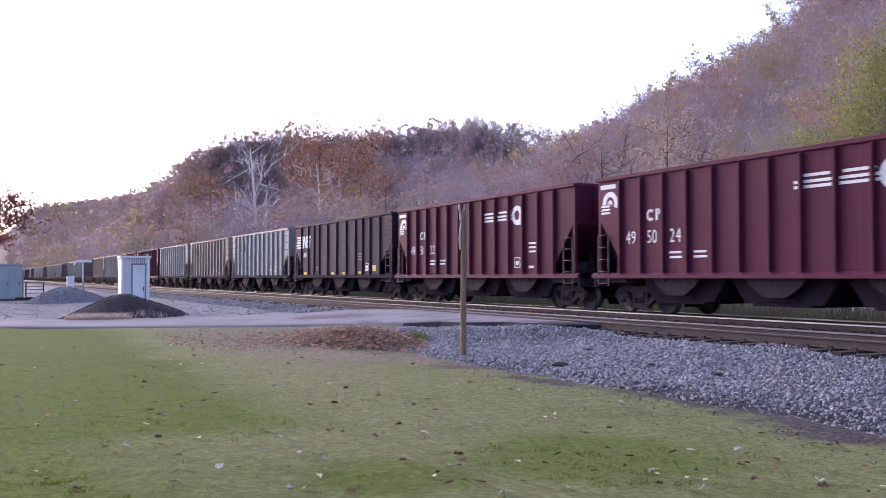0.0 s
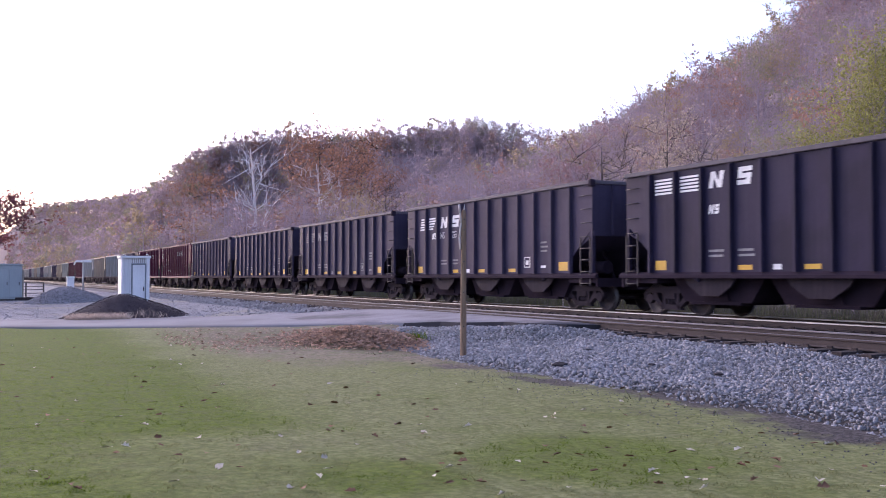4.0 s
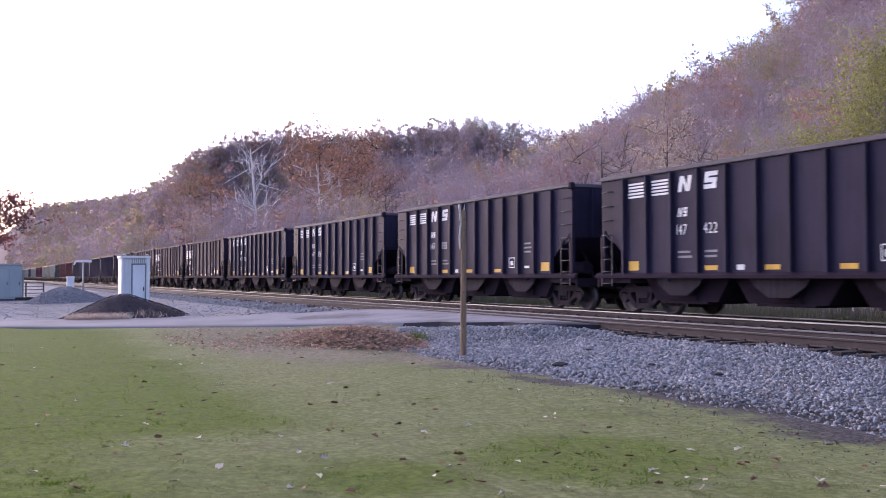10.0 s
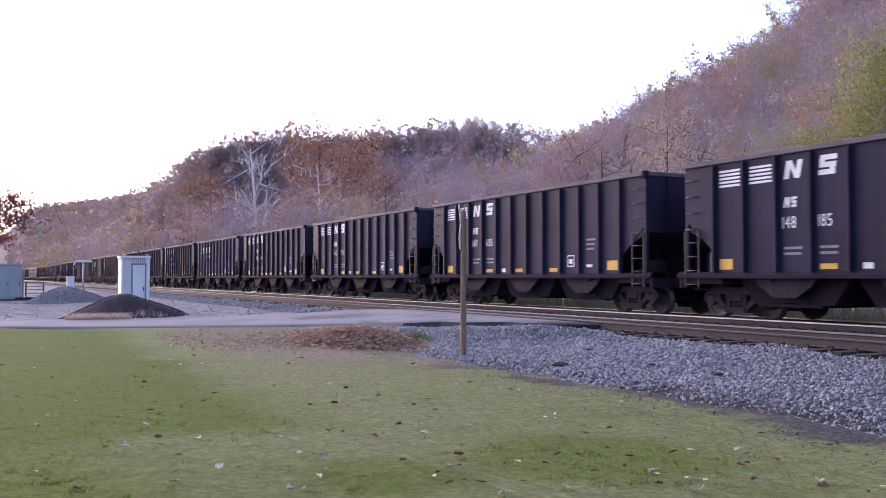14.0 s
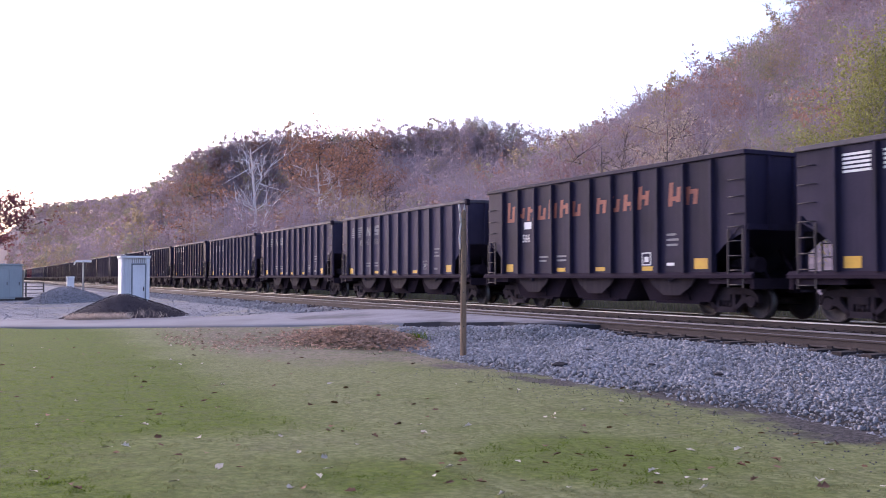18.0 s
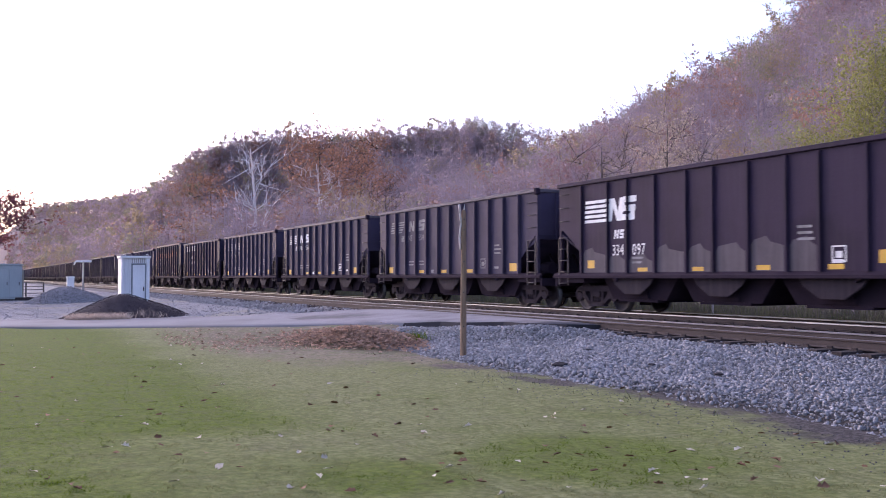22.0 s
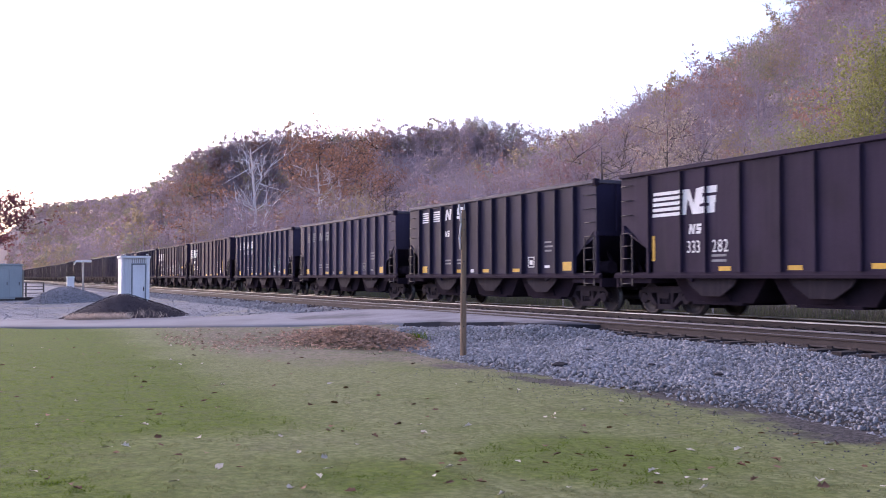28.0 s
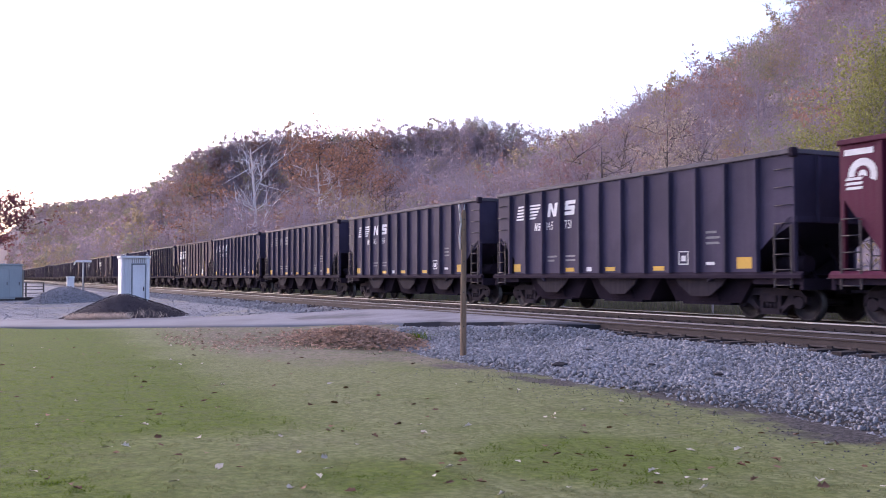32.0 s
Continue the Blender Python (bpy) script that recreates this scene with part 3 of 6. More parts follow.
def hopper_car(kind, paint, length, ribs, rib_w, cut, label, ZTOP=4.0):
    """An open-top hopper car centred on the origin, its sides at y = +-HALF. cut: width and height of the open corner under the slope sheet."""
    car = thing("hopper_car", label, "hopper car", group="cars of the coal train")
    L2, cw, ch = length / 2, cut[0], cut[1]
    zc = ZSILL + ch
    # the open corner: upright, sloped, then chamfered under the end sheet; a plain slope on the red cars
    corner = [(cw, 0.05), (cw, 0.44 * ch), (0.52 * cw, 0.74 * ch), (0.14 * cw, ch), (0, ch)] if kind != "red" else [(cw, 0.05), (cw, 0.3), (0, ch)]
    side = [(L2 - a, ZSILL + c) for a, c in corner] + [(L2, ZTOP), (-L2, ZTOP)] + [(a - L2, ZSILL + c) for a, c in corner[::-1]]
    for s in (-1, 1):
        bm = bmesh.new()
        slab(bm, side, *sorted((s * HALF, s * (HALF - 0.03))))
        bmesh.ops.recalc_face_normals(bm, faces=bm.faces)
        part("side_sheet", bm, paint, car)
        bm = bmesh.new()
        slab(bm, [(-HALF + 0.03, zc - 0.1), (HALF - 0.03, zc - 0.1), (HALF - 0.03, ZTOP), (-HALF + 0.03, ZTOP)], *sorted((s * L2, s * (L2 - 0.03))), "x")
        bmesh.ops.recalc_face_normals(bm, faces=bm.faces)
        part("end_sheet", bm, paint, car)
        bm = bmesh.new()
        a = [(s * (L2 - 0.03), zc - 0.08), (s * (L2 - 0.03), zc - 0.14), (s * (L2 - 2.9), 0.98), (s * (L2 - 2.9), 1.05)]
        slab(bm, a, -HALF + 0.03, HALF - 0.03)
        bmesh.ops.recalc_face_normals(bm, faces=bm.faces)
        part("slope_sheet", bm, paint, car)
    bm = bmesh.new()
    for s in (-1, 1):
        box(bm, -L2 - 0.04, L2 + 0.04, *sorted((s * (HALF - 0.06), s * (HALF + 0.07))), ZTOP - 0.04, ZTOP + 0.075)
        box(bm, *sorted((s * (L2 - 0.1), s * (L2 + 0.05))), -HALF + 0.061, HALF - 0.061, ZTOP - 0.038, ZTOP + 0.073)
    soften(bm, 0.012)
    part("top_chord", bm, CHORD if kind in ("ribbed", "black", "long") else paint, car, "dust-covered steel top rim")
    for s in (-1, 1):
        bm = bmesh.new()
        slab(bm, [(HALF - 0.02, ZSILL - 0.02), (HALF + 0.09, ZSILL - 0.02), (HALF + 0.09, ZSILL + 0.06), (HALF + 0.004, ZSILL + 0.14), (HALF - 0.02, ZSILL + 0.14)] if s > 0 else
             [(-HALF + 0.02, ZSILL - 0.02), (-HALF + 0.02, ZSILL + 0.14), (-HALF - 0.004, ZSILL + 0.14), (-HALF - 0.09, ZSILL + 0.06), (-HALF - 0.09, ZSILL - 0.02)], -L2 - 0.25, L2 + 0.25, "x")
        bmesh.ops.recalc_face_normals(bm, faces=bm.faces)
        part("side_sill", bm, UNDER if kind != "red" else paint, car)
    # pressed side stakes
    bm = bmesh.new()
    w, d = rib_w, 0.12 if kind not in ("wide", "broad") else 0.08
    slab(bm, [(-w, 0), (w, 0), (0.8 * w, -d), (-0.8 * w, -d)], ZSILL + 0.13, ZTOP - 0.06, "z")
    bmesh.ops.recalc_face_normals(bm, faces=bm.faces)
    first = None
    for s in (-1, 1):
        for x in stakes(length, ribs, cw):
            m = pose(x, s * (HALF + 0.0015), 0, 0, 0, 0 if s < 0 else 180)
            if first is None:
                first = part("side_stake", bm, paint, car, at=m)
            else:
                again(first, car, m)
    # ends: corner posts, ladders, platforms
    bm = bmesh.new()
    box(bm, -0.05, 0.05, -0.05, 0.05, ZSILL, zc + 0.05)
    post = None
    for s in (-1, 1):
        for e in (-1, 1):
            at = (e * (L2 - 0.05), s * (HALF - 0.051), 0)
            if post is None:
                post = part("corner_post", bm, paint, car, at=at)
            else:
                again(post, car, at)
    # upright ribs and a cross rib on each end sheet
    bm = bmesh.new()
    box(bm, -0.04, 0.04, -0.04, 0.04, zc - 0.1, ZTOP - 0.04)
    rib = None
    for e in (-1, 1):
        for y in (-0.85, 0.0, 0.85):
            at = (e * (L2 + 0.038), y, 0)
            rib = again(rib, car, at) if rib else part("end_rib", bm, paint, car, at=at)
        bm2 = bmesh.new()
        box(bm2, *sorted((e * (L2 - 0.01), e * (L2 + 0.05))), -HALF + 0.04, HALF - 0.04, zc - 0.12, zc + 0.02)
        part("end_beam", bm2, paint, car)
    bm = bmesh.new()
    for x in (-0.25, 0.25):
        box(bm, x - 0.017, x + 0.017, -0.02, 0.02, ZSILL - 0.25, min(zc - 0.1, ZSILL + 1.22))
    for k in range(5):
        rod(bm, (-0.25, 0, ZSILL - 0.18 + 0.36 * k), (0.25, 0, ZSILL - 0.18 + 0.36 * k), 0.016, sides=5)
    lad = None
    for s in (-1, 1):
        for e in (-1, 1):
            at = pose(e * (L2 - 0.30), s * (HALF + 0.05), 0)
            lad = again(lad, car, at) if lad else part("ladder", bm, IRON, car, "steel rung ladder", at=at)
    for o in car.children:
        if o.name.startswith("ladder"):
            o["kind"] = "stuff"
    if kind != "red":
        bm = bmesh.new()
        for x in (-0.22, 0.22):
            rod(bm, (x, 0.03, 0), (x, -0.07, 0), 0.014, sides=5)
        rod(bm, (-0.22, -0.07, 0), (0.22, -0.07, 0), 0.014, sides=5)
        g = None
        for s in (-1, 1):
            for e in (-1, 1):
                for k in range(3):
                    at = pose(e * (L2 - 0.3), s * HALF, zc + 0.28 + 0.42 * k, 0, 0, 0 if s < 0 else 180)
                    g = again(g, car, at) if g else part("grab_iron", bm, IRON, car, at=at)
    for e in (-1, 1):
        bm = bmesh.new()
        x0, x1 = sorted((e * (L2 - 1.3), e * (L2 + 0.22)))
        box(bm, x0, x1, -HALF + 0.02, HALF - 0.02, ZSILL - 0.16, ZSILL - 0.03)
        xe = e * (L2 + 0.2)
        box(bm, xe - 0.05, xe + 0.05, -HALF, HALF, ZSILL - 0.28, ZSILL - 0.022)
        for s in (-0.5, 0.5):
            rod(bm, (e * (L2 - 0.3), s, ZSILL - 0.1), (e * (L2 - 1.0), s, zc - 0.5), 0.05, sides=6)
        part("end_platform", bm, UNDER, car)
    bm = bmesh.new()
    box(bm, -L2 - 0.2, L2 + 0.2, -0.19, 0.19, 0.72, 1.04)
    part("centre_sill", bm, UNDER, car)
    # three discharge bays with their outer gussets
    bm = bmesh.new()
    slab(bm, [(-1.72, 1.16), (-1.2, 0.46), (1.2, 0.46), (1.72, 1.16)], -1.25, 1.25)
    box(bm, -0.9, 0.9, -1.3, 1.3, 0.40, 0.47)
    for s in (-1, 1):
        slab(bm, [(-0.5, 0.5), (0.5, 0.5), (0.36, 0.78), (-0.36, 0.78)], *sorted((s * 1.252, s * 1.30)))
    bmesh.ops.recalc_face_normals(bm, faces=bm.faces)
    span = 3.5
    bay = None
    for k in (-1, 0, 1):
        at = (k * span * 1.0, 0, 0)
        bay = again(bay, car, at) if bay else part("hopper_bay", bm, BAY, car, "sloping grimy discharge hopper, shade painted into its black", at=at)
    bm = bmesh.new()
    slab(bm, [(-0.95, ZSILL - 0.005), (0.95, ZSILL - 0.005), (0.80, 0.90), (0.34, 0.62), (-0.34, 0.62), (-0.80, 0.90)][::-1], -0.02, 0.02)
    bmesh.ops.recalc_face_normals(bm, faces=bm.faces)
    gus = None
    for s in (-1, 1):
        for k in (-1, 0, 1):
            at = (k * span, s * (HALF - 0.12), 0)
            gus = again(gus, car, at) if gus else part("gusset_sheet", bm, HOPPER_DUST, car, "dusty triangular hopper sheet", at=at)
    # coupler, brake gear
    for e in (-1, 1):
        bm = bmesh.new()
        box(bm, *sorted((e * (L2 - 0.2), e * (L2 + 0.42))), -0.09, 0.09, 0.80, 0.96)
        slab(bm, [(e * (L2 + 0.36), -0.17), (e * (L2 + 0.62), -0.17), (e * (L2 + 0.70), -0.02), (e * (L2 + 0.58), 0.17), (e * (L2 + 0.36), 0.14)][::e], 0.74, 1.02, "z")
        bmesh.ops.recalc_face_normals(bm, faces=bm.faces)
        part("coupler", bm, TRUCK, car, "rusty knuckle coupler")
    bm = bmesh.new()
    rod(bm, (L2 - 1.35, -0.75, 1.42), (L2 - 0.35, -0.75, 1.42), 0.2, sides=12)
    part("air_reservoir", bm, UNDER, car, "cylindrical brake air reservoir")
    if kind in ("ribbed", "black", "long"):
        for s in (-1, 1):
            bm = bmesh.new()
            box(bm, L2 - 0.09, L2 + 0.07, *sorted((s * (HALF - 0.08), s * (HALF + 0.095))), ZTOP - 0.12, ZTOP + 0.10)
            soften(bm, 0.02)
            part("corner_cap", bm, UNDER, car, "dark cast corner cap")
    for e in (-1, 1):
        truck(car, e * (L2 - 1.26))
    return car


GLYPHS = {}


def glyph(ch):
    """Corners and triangles of one character of the built-in font, one unit high."""
    if ch not in GLYPHS:
        cu = bpy.data.curves.new("glyph", "FONT")
        cu.body, cu.size, cu.resolution_u = ch, 1.0, 3
        ob = new("glyph", cu)
        bpy.context.view_layer.update()
        me = bpy.data.meshes.new_from_object(ob.evaluated_get(bpy.context.evaluated_depsgraph_get()))
        me.calc_loop_triangles()
        v = [tuple(p.co) for p in me.vertices]
        t = [tuple(q.vertices) for q in me.loop_triangles]
        x0, x1 = min(p[0] for p in v), max(p[0] for p in v)
        GLYPHS[ch] = ([((p[0] - x0), p[1] / 0.7) for p in v], t, x1 - x0)
        bpy.data.objects.remove(ob)
        bpy.data.meshes.remove(me)
        bpy.data.curves.remove(cu)
    return GLYPHS[ch]


def letter_run(bm, text, x, z, h, y, wide=1.15):
    """Writes text from x on the near side of a car; returns the end."""
    for ch in text:
        if ch == " ":
            x += 0.4 * h
            continue
        if ch == "_":
            box(bm, x, x + 0.5 * h, y - 0.003, y, z, z + h)
            x += 0.66 * h
            continue
        v, t, w = glyph(ch)
        vs = [bm.verts.new((x + p[0] * h * wide, y - 0.003, z + p[1] * h)) for p in v]
        for q in t:
            try:
                bm.faces.new([vs[i] for i in q])
            except ValueError:
                pass
        x += (w * wide + 0.14) * h
    return x


FACE = -HALF - 0.004


def plate(bm, x0, x1, z0, z1, lean=0.0, y=None):
    y = FACE if y is None else y
    slab(bm, [(x0, z0), (x1, z0), (x1 + lean, z1), (x0 + lean, z1)], y - 0.003, y)


def arc_band(bm, cx, cz, r0, r1, a0, a1, steps=14):
    for i in range(steps):
        a, c = radians(a0 + (a1 - a0) * i / steps), radians(a0 + (a1 - a0) * (i + 1) / steps)
        slab(bm, [(cx + r0 * math.cos(a), cz + r0 * math.sin(a)), (cx + r1 * math.cos(a), cz + r1 * math.sin(a)),
                  (cx + r1 * math.cos(c), cz + r1 * math.sin(c)), (cx + r0 * math.cos(c), cz + r0 * math.sin(c))], FACE - 0.003, FACE)


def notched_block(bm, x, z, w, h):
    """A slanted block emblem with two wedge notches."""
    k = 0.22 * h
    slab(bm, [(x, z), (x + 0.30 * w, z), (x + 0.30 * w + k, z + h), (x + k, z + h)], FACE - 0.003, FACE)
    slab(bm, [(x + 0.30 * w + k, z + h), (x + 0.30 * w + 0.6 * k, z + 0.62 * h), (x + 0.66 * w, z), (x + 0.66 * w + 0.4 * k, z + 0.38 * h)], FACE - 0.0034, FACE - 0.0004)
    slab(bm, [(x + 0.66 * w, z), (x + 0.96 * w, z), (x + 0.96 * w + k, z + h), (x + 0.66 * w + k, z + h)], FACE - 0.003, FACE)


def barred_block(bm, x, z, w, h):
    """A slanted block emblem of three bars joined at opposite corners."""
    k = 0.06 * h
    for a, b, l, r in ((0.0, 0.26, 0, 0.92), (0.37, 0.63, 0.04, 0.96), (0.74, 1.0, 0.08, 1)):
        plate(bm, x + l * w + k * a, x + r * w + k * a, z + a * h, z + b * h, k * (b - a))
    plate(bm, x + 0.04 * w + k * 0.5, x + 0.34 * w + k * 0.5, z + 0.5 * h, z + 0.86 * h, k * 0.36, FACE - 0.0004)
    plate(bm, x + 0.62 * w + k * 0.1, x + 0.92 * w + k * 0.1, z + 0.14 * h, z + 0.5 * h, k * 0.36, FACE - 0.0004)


def markings(car, style, number, length, ribs, cw, faded=False, rng=random, wide_kind=True):
    """Emblem, running number, stencils and reflective sheets on the near side. Panels run between the side stakes."""
    L2 = length / 2
    at = stakes(length, ribs, cw)
    ribs = len(at)
    step = at[1] - at[0]

    def panel(i):
        return at[i]
    ink = DARK_PAINT if style == "dark" else FADED_PAINT if faded else WHITE_PAINT
    bm = bmesh.new()
    m = 0.16

    def stripe(*a, **k):
        b = bmesh.new()
        plate(b, *a, **k)
        part("emblem_stripe", b, ink, car)

    def piece(shape, *a):
        b = bmesh.new()
        shape(b, *a)
        part("emblem_block", b, ink, car)
    if style == "split":
        for i in (0, 1):
            for k in range(5):
                stripe(panel(i) + m, panel(i + 1) - m, 3.36 + 0.092 * k, 3.415 + 0.092 * k)
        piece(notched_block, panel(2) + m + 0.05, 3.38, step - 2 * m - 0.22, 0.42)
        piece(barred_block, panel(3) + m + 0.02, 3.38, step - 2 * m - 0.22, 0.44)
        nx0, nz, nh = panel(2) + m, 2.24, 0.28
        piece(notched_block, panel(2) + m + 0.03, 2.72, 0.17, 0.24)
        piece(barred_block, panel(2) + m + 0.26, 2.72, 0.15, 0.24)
    elif style == "slant":
        for k in range(5):
            stripe(panel(0) + 0.34 + 0.03 * k, panel(1) - 0.12, 3.06 + 0.105 * k, 3.12 + 0.105 * k, 0.02)
            stripe(panel(1) + 0.14, panel(1) + 0.5 + 0.085 * k, 3.06 + 0.105 * k, 3.12 + 0.105 * k, 0.05)
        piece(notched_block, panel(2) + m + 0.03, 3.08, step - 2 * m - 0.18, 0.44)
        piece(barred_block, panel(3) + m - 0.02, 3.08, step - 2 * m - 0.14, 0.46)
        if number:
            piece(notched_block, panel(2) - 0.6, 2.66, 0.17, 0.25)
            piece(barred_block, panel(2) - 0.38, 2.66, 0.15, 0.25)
        nx0, nz, nh = panel(2) + m, 2.66, 0.27
    elif style == "block":
        ox = 0.0 if wide_kind else 1.15
        for k in range(5):
            stripe(-L2 + ox + 0.24 + 0.012 * k, -L2 + ox + 1.5, 2.76 + 0.146 * k, 2.85 + 0.146 * k, 0.012)
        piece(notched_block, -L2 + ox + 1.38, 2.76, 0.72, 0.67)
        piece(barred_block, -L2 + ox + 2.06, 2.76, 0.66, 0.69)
        nx0, nz, nh = panel(0 if wide_kind else 1) + 0.22, 1.75, 0.32
        # the emblem runs on over the stakes that cross it
        yf = -HALF - 0.0835
        for x in at:
            lo = x - (-L2 + ox)
            if 0.25 < lo < 1.45:
                for k in range(5):
                    stripe(x - 0.026, x + 0.026, 2.76 + 0.146 * k, 2.85 + 0.146 * k, y=yf)
            elif 1.5 < lo < 2.7:
                for z0, z1 in ((2.76, 2.93), (3.02, 3.18), (3.27, 3.44)) if lo > 2.1 else ((2.78, 3.42),):
                    stripe(x - 0.026, x + 0.026, z0, z1, y=yf)
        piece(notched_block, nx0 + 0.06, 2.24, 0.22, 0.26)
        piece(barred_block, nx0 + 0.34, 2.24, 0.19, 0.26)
    elif style == "red":
        piece(arc_band, -L2 + 0.58, 3.28, 0.20, 0.36, -25, 185)
        piece(arc_band, -L2 + 0.58, 3.28, 0.0, 0.11, -25, 200, 6)
        for k in range(3):
            stripe(-L2 + 0.14, -L2 + 0.55, 2.98 + 0.1 * k, 3.04 + 0.1 * k, 0.04)
        stripe(-L2 + 0.12, -L2 + 0.85, 3.72, 3.85)
        piece(arc_band, panel(1) + 0.36, 2.84, 0.09, 0.17, 45, 315, 10)
        piece(plate, panel(1) + 0.58, panel(1) + 0.66, 2.68, 3.0)
        piece(arc_band, panel(1) + 0.68, 2.92, 0.03, 0.085, -95, 95, 6)
        qx = 0.5 * (panel(ribs - 4) + panel(ribs - 3))
        piece(arc_band, qx, 3.26, 0.17, 0.34, 0, 360, 20)
        stripe(qx + 0.05, qx + 0.42, 2.92, 3.02)
        for a, b in ((0, 1), (1, 2)):
            for k in range(2):
                stripe(qx - 2.6 + 1.25 * a, qx - 2.6 + 1.2 * b, 3.12 + 0.12 * k, 3.19 + 0.12 * k)
            stripe(qx - 2.5 + 1.25 * a, qx - 2.8 + 1.2 * b, 3.38, 3.45)
        nx0, nz, nh = panel(0) + 0.22, 2.06, 0.37
    elif style == "orange":
        hs = (0.5, 0.42, 0.34, 0.34, 0.45, 0.40, 0.34, 0.46, 0.34, 0.34, 0.34, 0.46, 0.34, 0.46, 0.34)
        for i, h in enumerate(hs):
            if i in (7, 12):
                continue
            x = panel(0) + 0.22 + i * (step * 9.4 / len(hs))
            b = bmesh.new()
            plate(b, x, x + 0.16, 3.02, 3.02 + 1.4 * h, 0.06)
            plate(b, x + 0.13, x + 0.46, 3.02 + 0.14 * (i % 3), 3.14 + 0.14 * (i % 3), 0.02, FACE - 0.0004)
            plate(b, x + 0.32, x + 0.47, 3.02 + 0.1 * (i % 2), 3.02 + 1.1 * h, 0.05, FACE - 0.0008)
            part("painted_letter_block", b, ORANGE_PAINT, car, "faded orange painted block")
        nx0, nz, nh = panel(1) + 0.2, 2.30, 0.27
        plate(bm, panel(1) + 0.3, panel(1) + 0.75, 2.74, 2.98)
    elif style == "dark":
        for k in range(5):
            stripe(panel(1) + 0.1, panel(2) - 0.1, 2.95 + 0.12 * k, 3.02 + 0.12 * k)
        plate(bm, panel(2) + 0.12, panel(3) - 0.12, 2.95, 3.5)
        nx0, nz, nh = panel(1) + 0.2, 2.3, 0.25
    else:
        nx0, nz, nh = panel(1) + 0.2, 2.3, 0.25
    if bm.verts:
        part("emblem", bm, ink, car, "painted company emblem of bars and blocks")
    else:
        bm.free()
    if number:
        groups = number.split(" ")
        for g, txt in enumerate(groups):
            bm = bmesh.new()
            x = nx0 + (at[1 + g] - at[1] if style == "block" and not wide_kind else g * step)
            h = min(nh, (step - 0.2) / (0.78 * len(txt)))
            letter_run(bm, txt, x, nz, h, FACE)
            part("running_number", bm, ink if style != "orange" else WHITE_PAINT, car, "painted car number")
    # stencilled data lines, too small to read
    bm = bmesh.new()
    for i, z in ((2, 1.62), (3, 1.62)) if style != "block" else ((2, 1.5),):
        for k in range(2):
            plate(bm, panel(i) + 0.2, panel(i) + 0.2 + rng.uniform(0.4, 0.55), z + 0.13 * k, z + 0.06 + 0.13 * k)
    e = ribs - 3
    for k in range(3):
        plate(bm, panel(e - 1 if style == "block" else e) + 0.3, panel(e - 1 if style == "block" else e) + rng.uniform(0.65, 0.8), 1.95 + 0.14 * k, 2.01 + 0.14 * k)
    part("stencil_lettering", bm, FADED_PAINT if style != "red" else ink, car)["kind"] = "stuff"
    bm = bmesh.new()
    i = ribs - 4 if style != "block" else ribs - 3
    x0, x1 = panel(i) + 0.3, panel(i) + 0.68
    for a in ((x0, x1, 1.44, 1.47), (x0, x1, 1.77, 1.80), (x0, x0 + 0.03, 1.44, 1.80), (x1 - 0.03, x1, 1.44, 1.80), (x0 + 0.1, x1 - 0.1, 1.53, 1.68), (panel(ribs - 3) + 0.3, panel(ribs - 3) + 0.6, 1.42, 1.50)):
        plate(bm, *a, y=FACE - (0.0004 if a[0] != x0 else 0))
    part("data_panel", bm, FADED_PAINT if faded else WHITE_PAINT, car, "white stencilled data box")["kind"] = "stuff"
    if style in ("split", "slant", "orange", "plain", "block"):
        spots = [(0, 0.16, 0.44, 1.30, 1.56), (3, 0.2, 0.46, 1.29, 1.41), (5, 0.2, 0.46, 1.29, 1.41), (7, 0.3, 0.46, 1.29, 1.41), (ribs - 2, 0.33, 0.5, 1.32, 1.60)]
        if style == "block":
            spots = [(0, 0.35, 0.5, 1.27, 1.40), (1, 0.75, 0.4, 1.26, 1.37), (4, 0.5, 0.42, 1.26, 1.37), (5, 0.75, 0.42, 1.26, 1.37), (7, 0.25, 0.42, 1.28, 1.40)]
            if not wide_kind:
                spots = [(0, 0.3, 0.34, 1.38, 1.62), (2, 0.45, 0.42, 1.27, 1.38), (4, 0.2, 0.42, 1.27, 1.38), (6, 0.25, 0.42, 1.28, 1.40), (8, 0.2, 0.42, 1.28, 1.40)]
            spots.append((9, 0.15, 0.8, 1.95, 2.08) if number == "301 565" else (9, 0.1, 0.1, 1.5, 2.45) if number in ("301 591", "333 282") else (ribs - 2, 0.25, 0.4, 1.4, 1.68))
            if number in ("301 591", "333 282"):
                spots[0] = (0, 0.12, 0.12, 1.55, 2.25)
        if style in ("split", "slant"):
            bm = bmesh.new()
            plate(bm, panel(4) + 0.3, panel(4) + 0.55, 1.29, 1.42)
            part("inspection_sheet", bm, FADED_PAINT if faded else WHITE_PAINT, car, "small white stencilled sheet")
        for i, dx, w, z0, z1 in spots:
            bm = bmesh.new()
            plate(bm, panel(i) + dx, panel(i) + dx + w, z0, z1)
            part("reflector", bm, YELLOW_PAINT, car, "yellow reflective sheet")


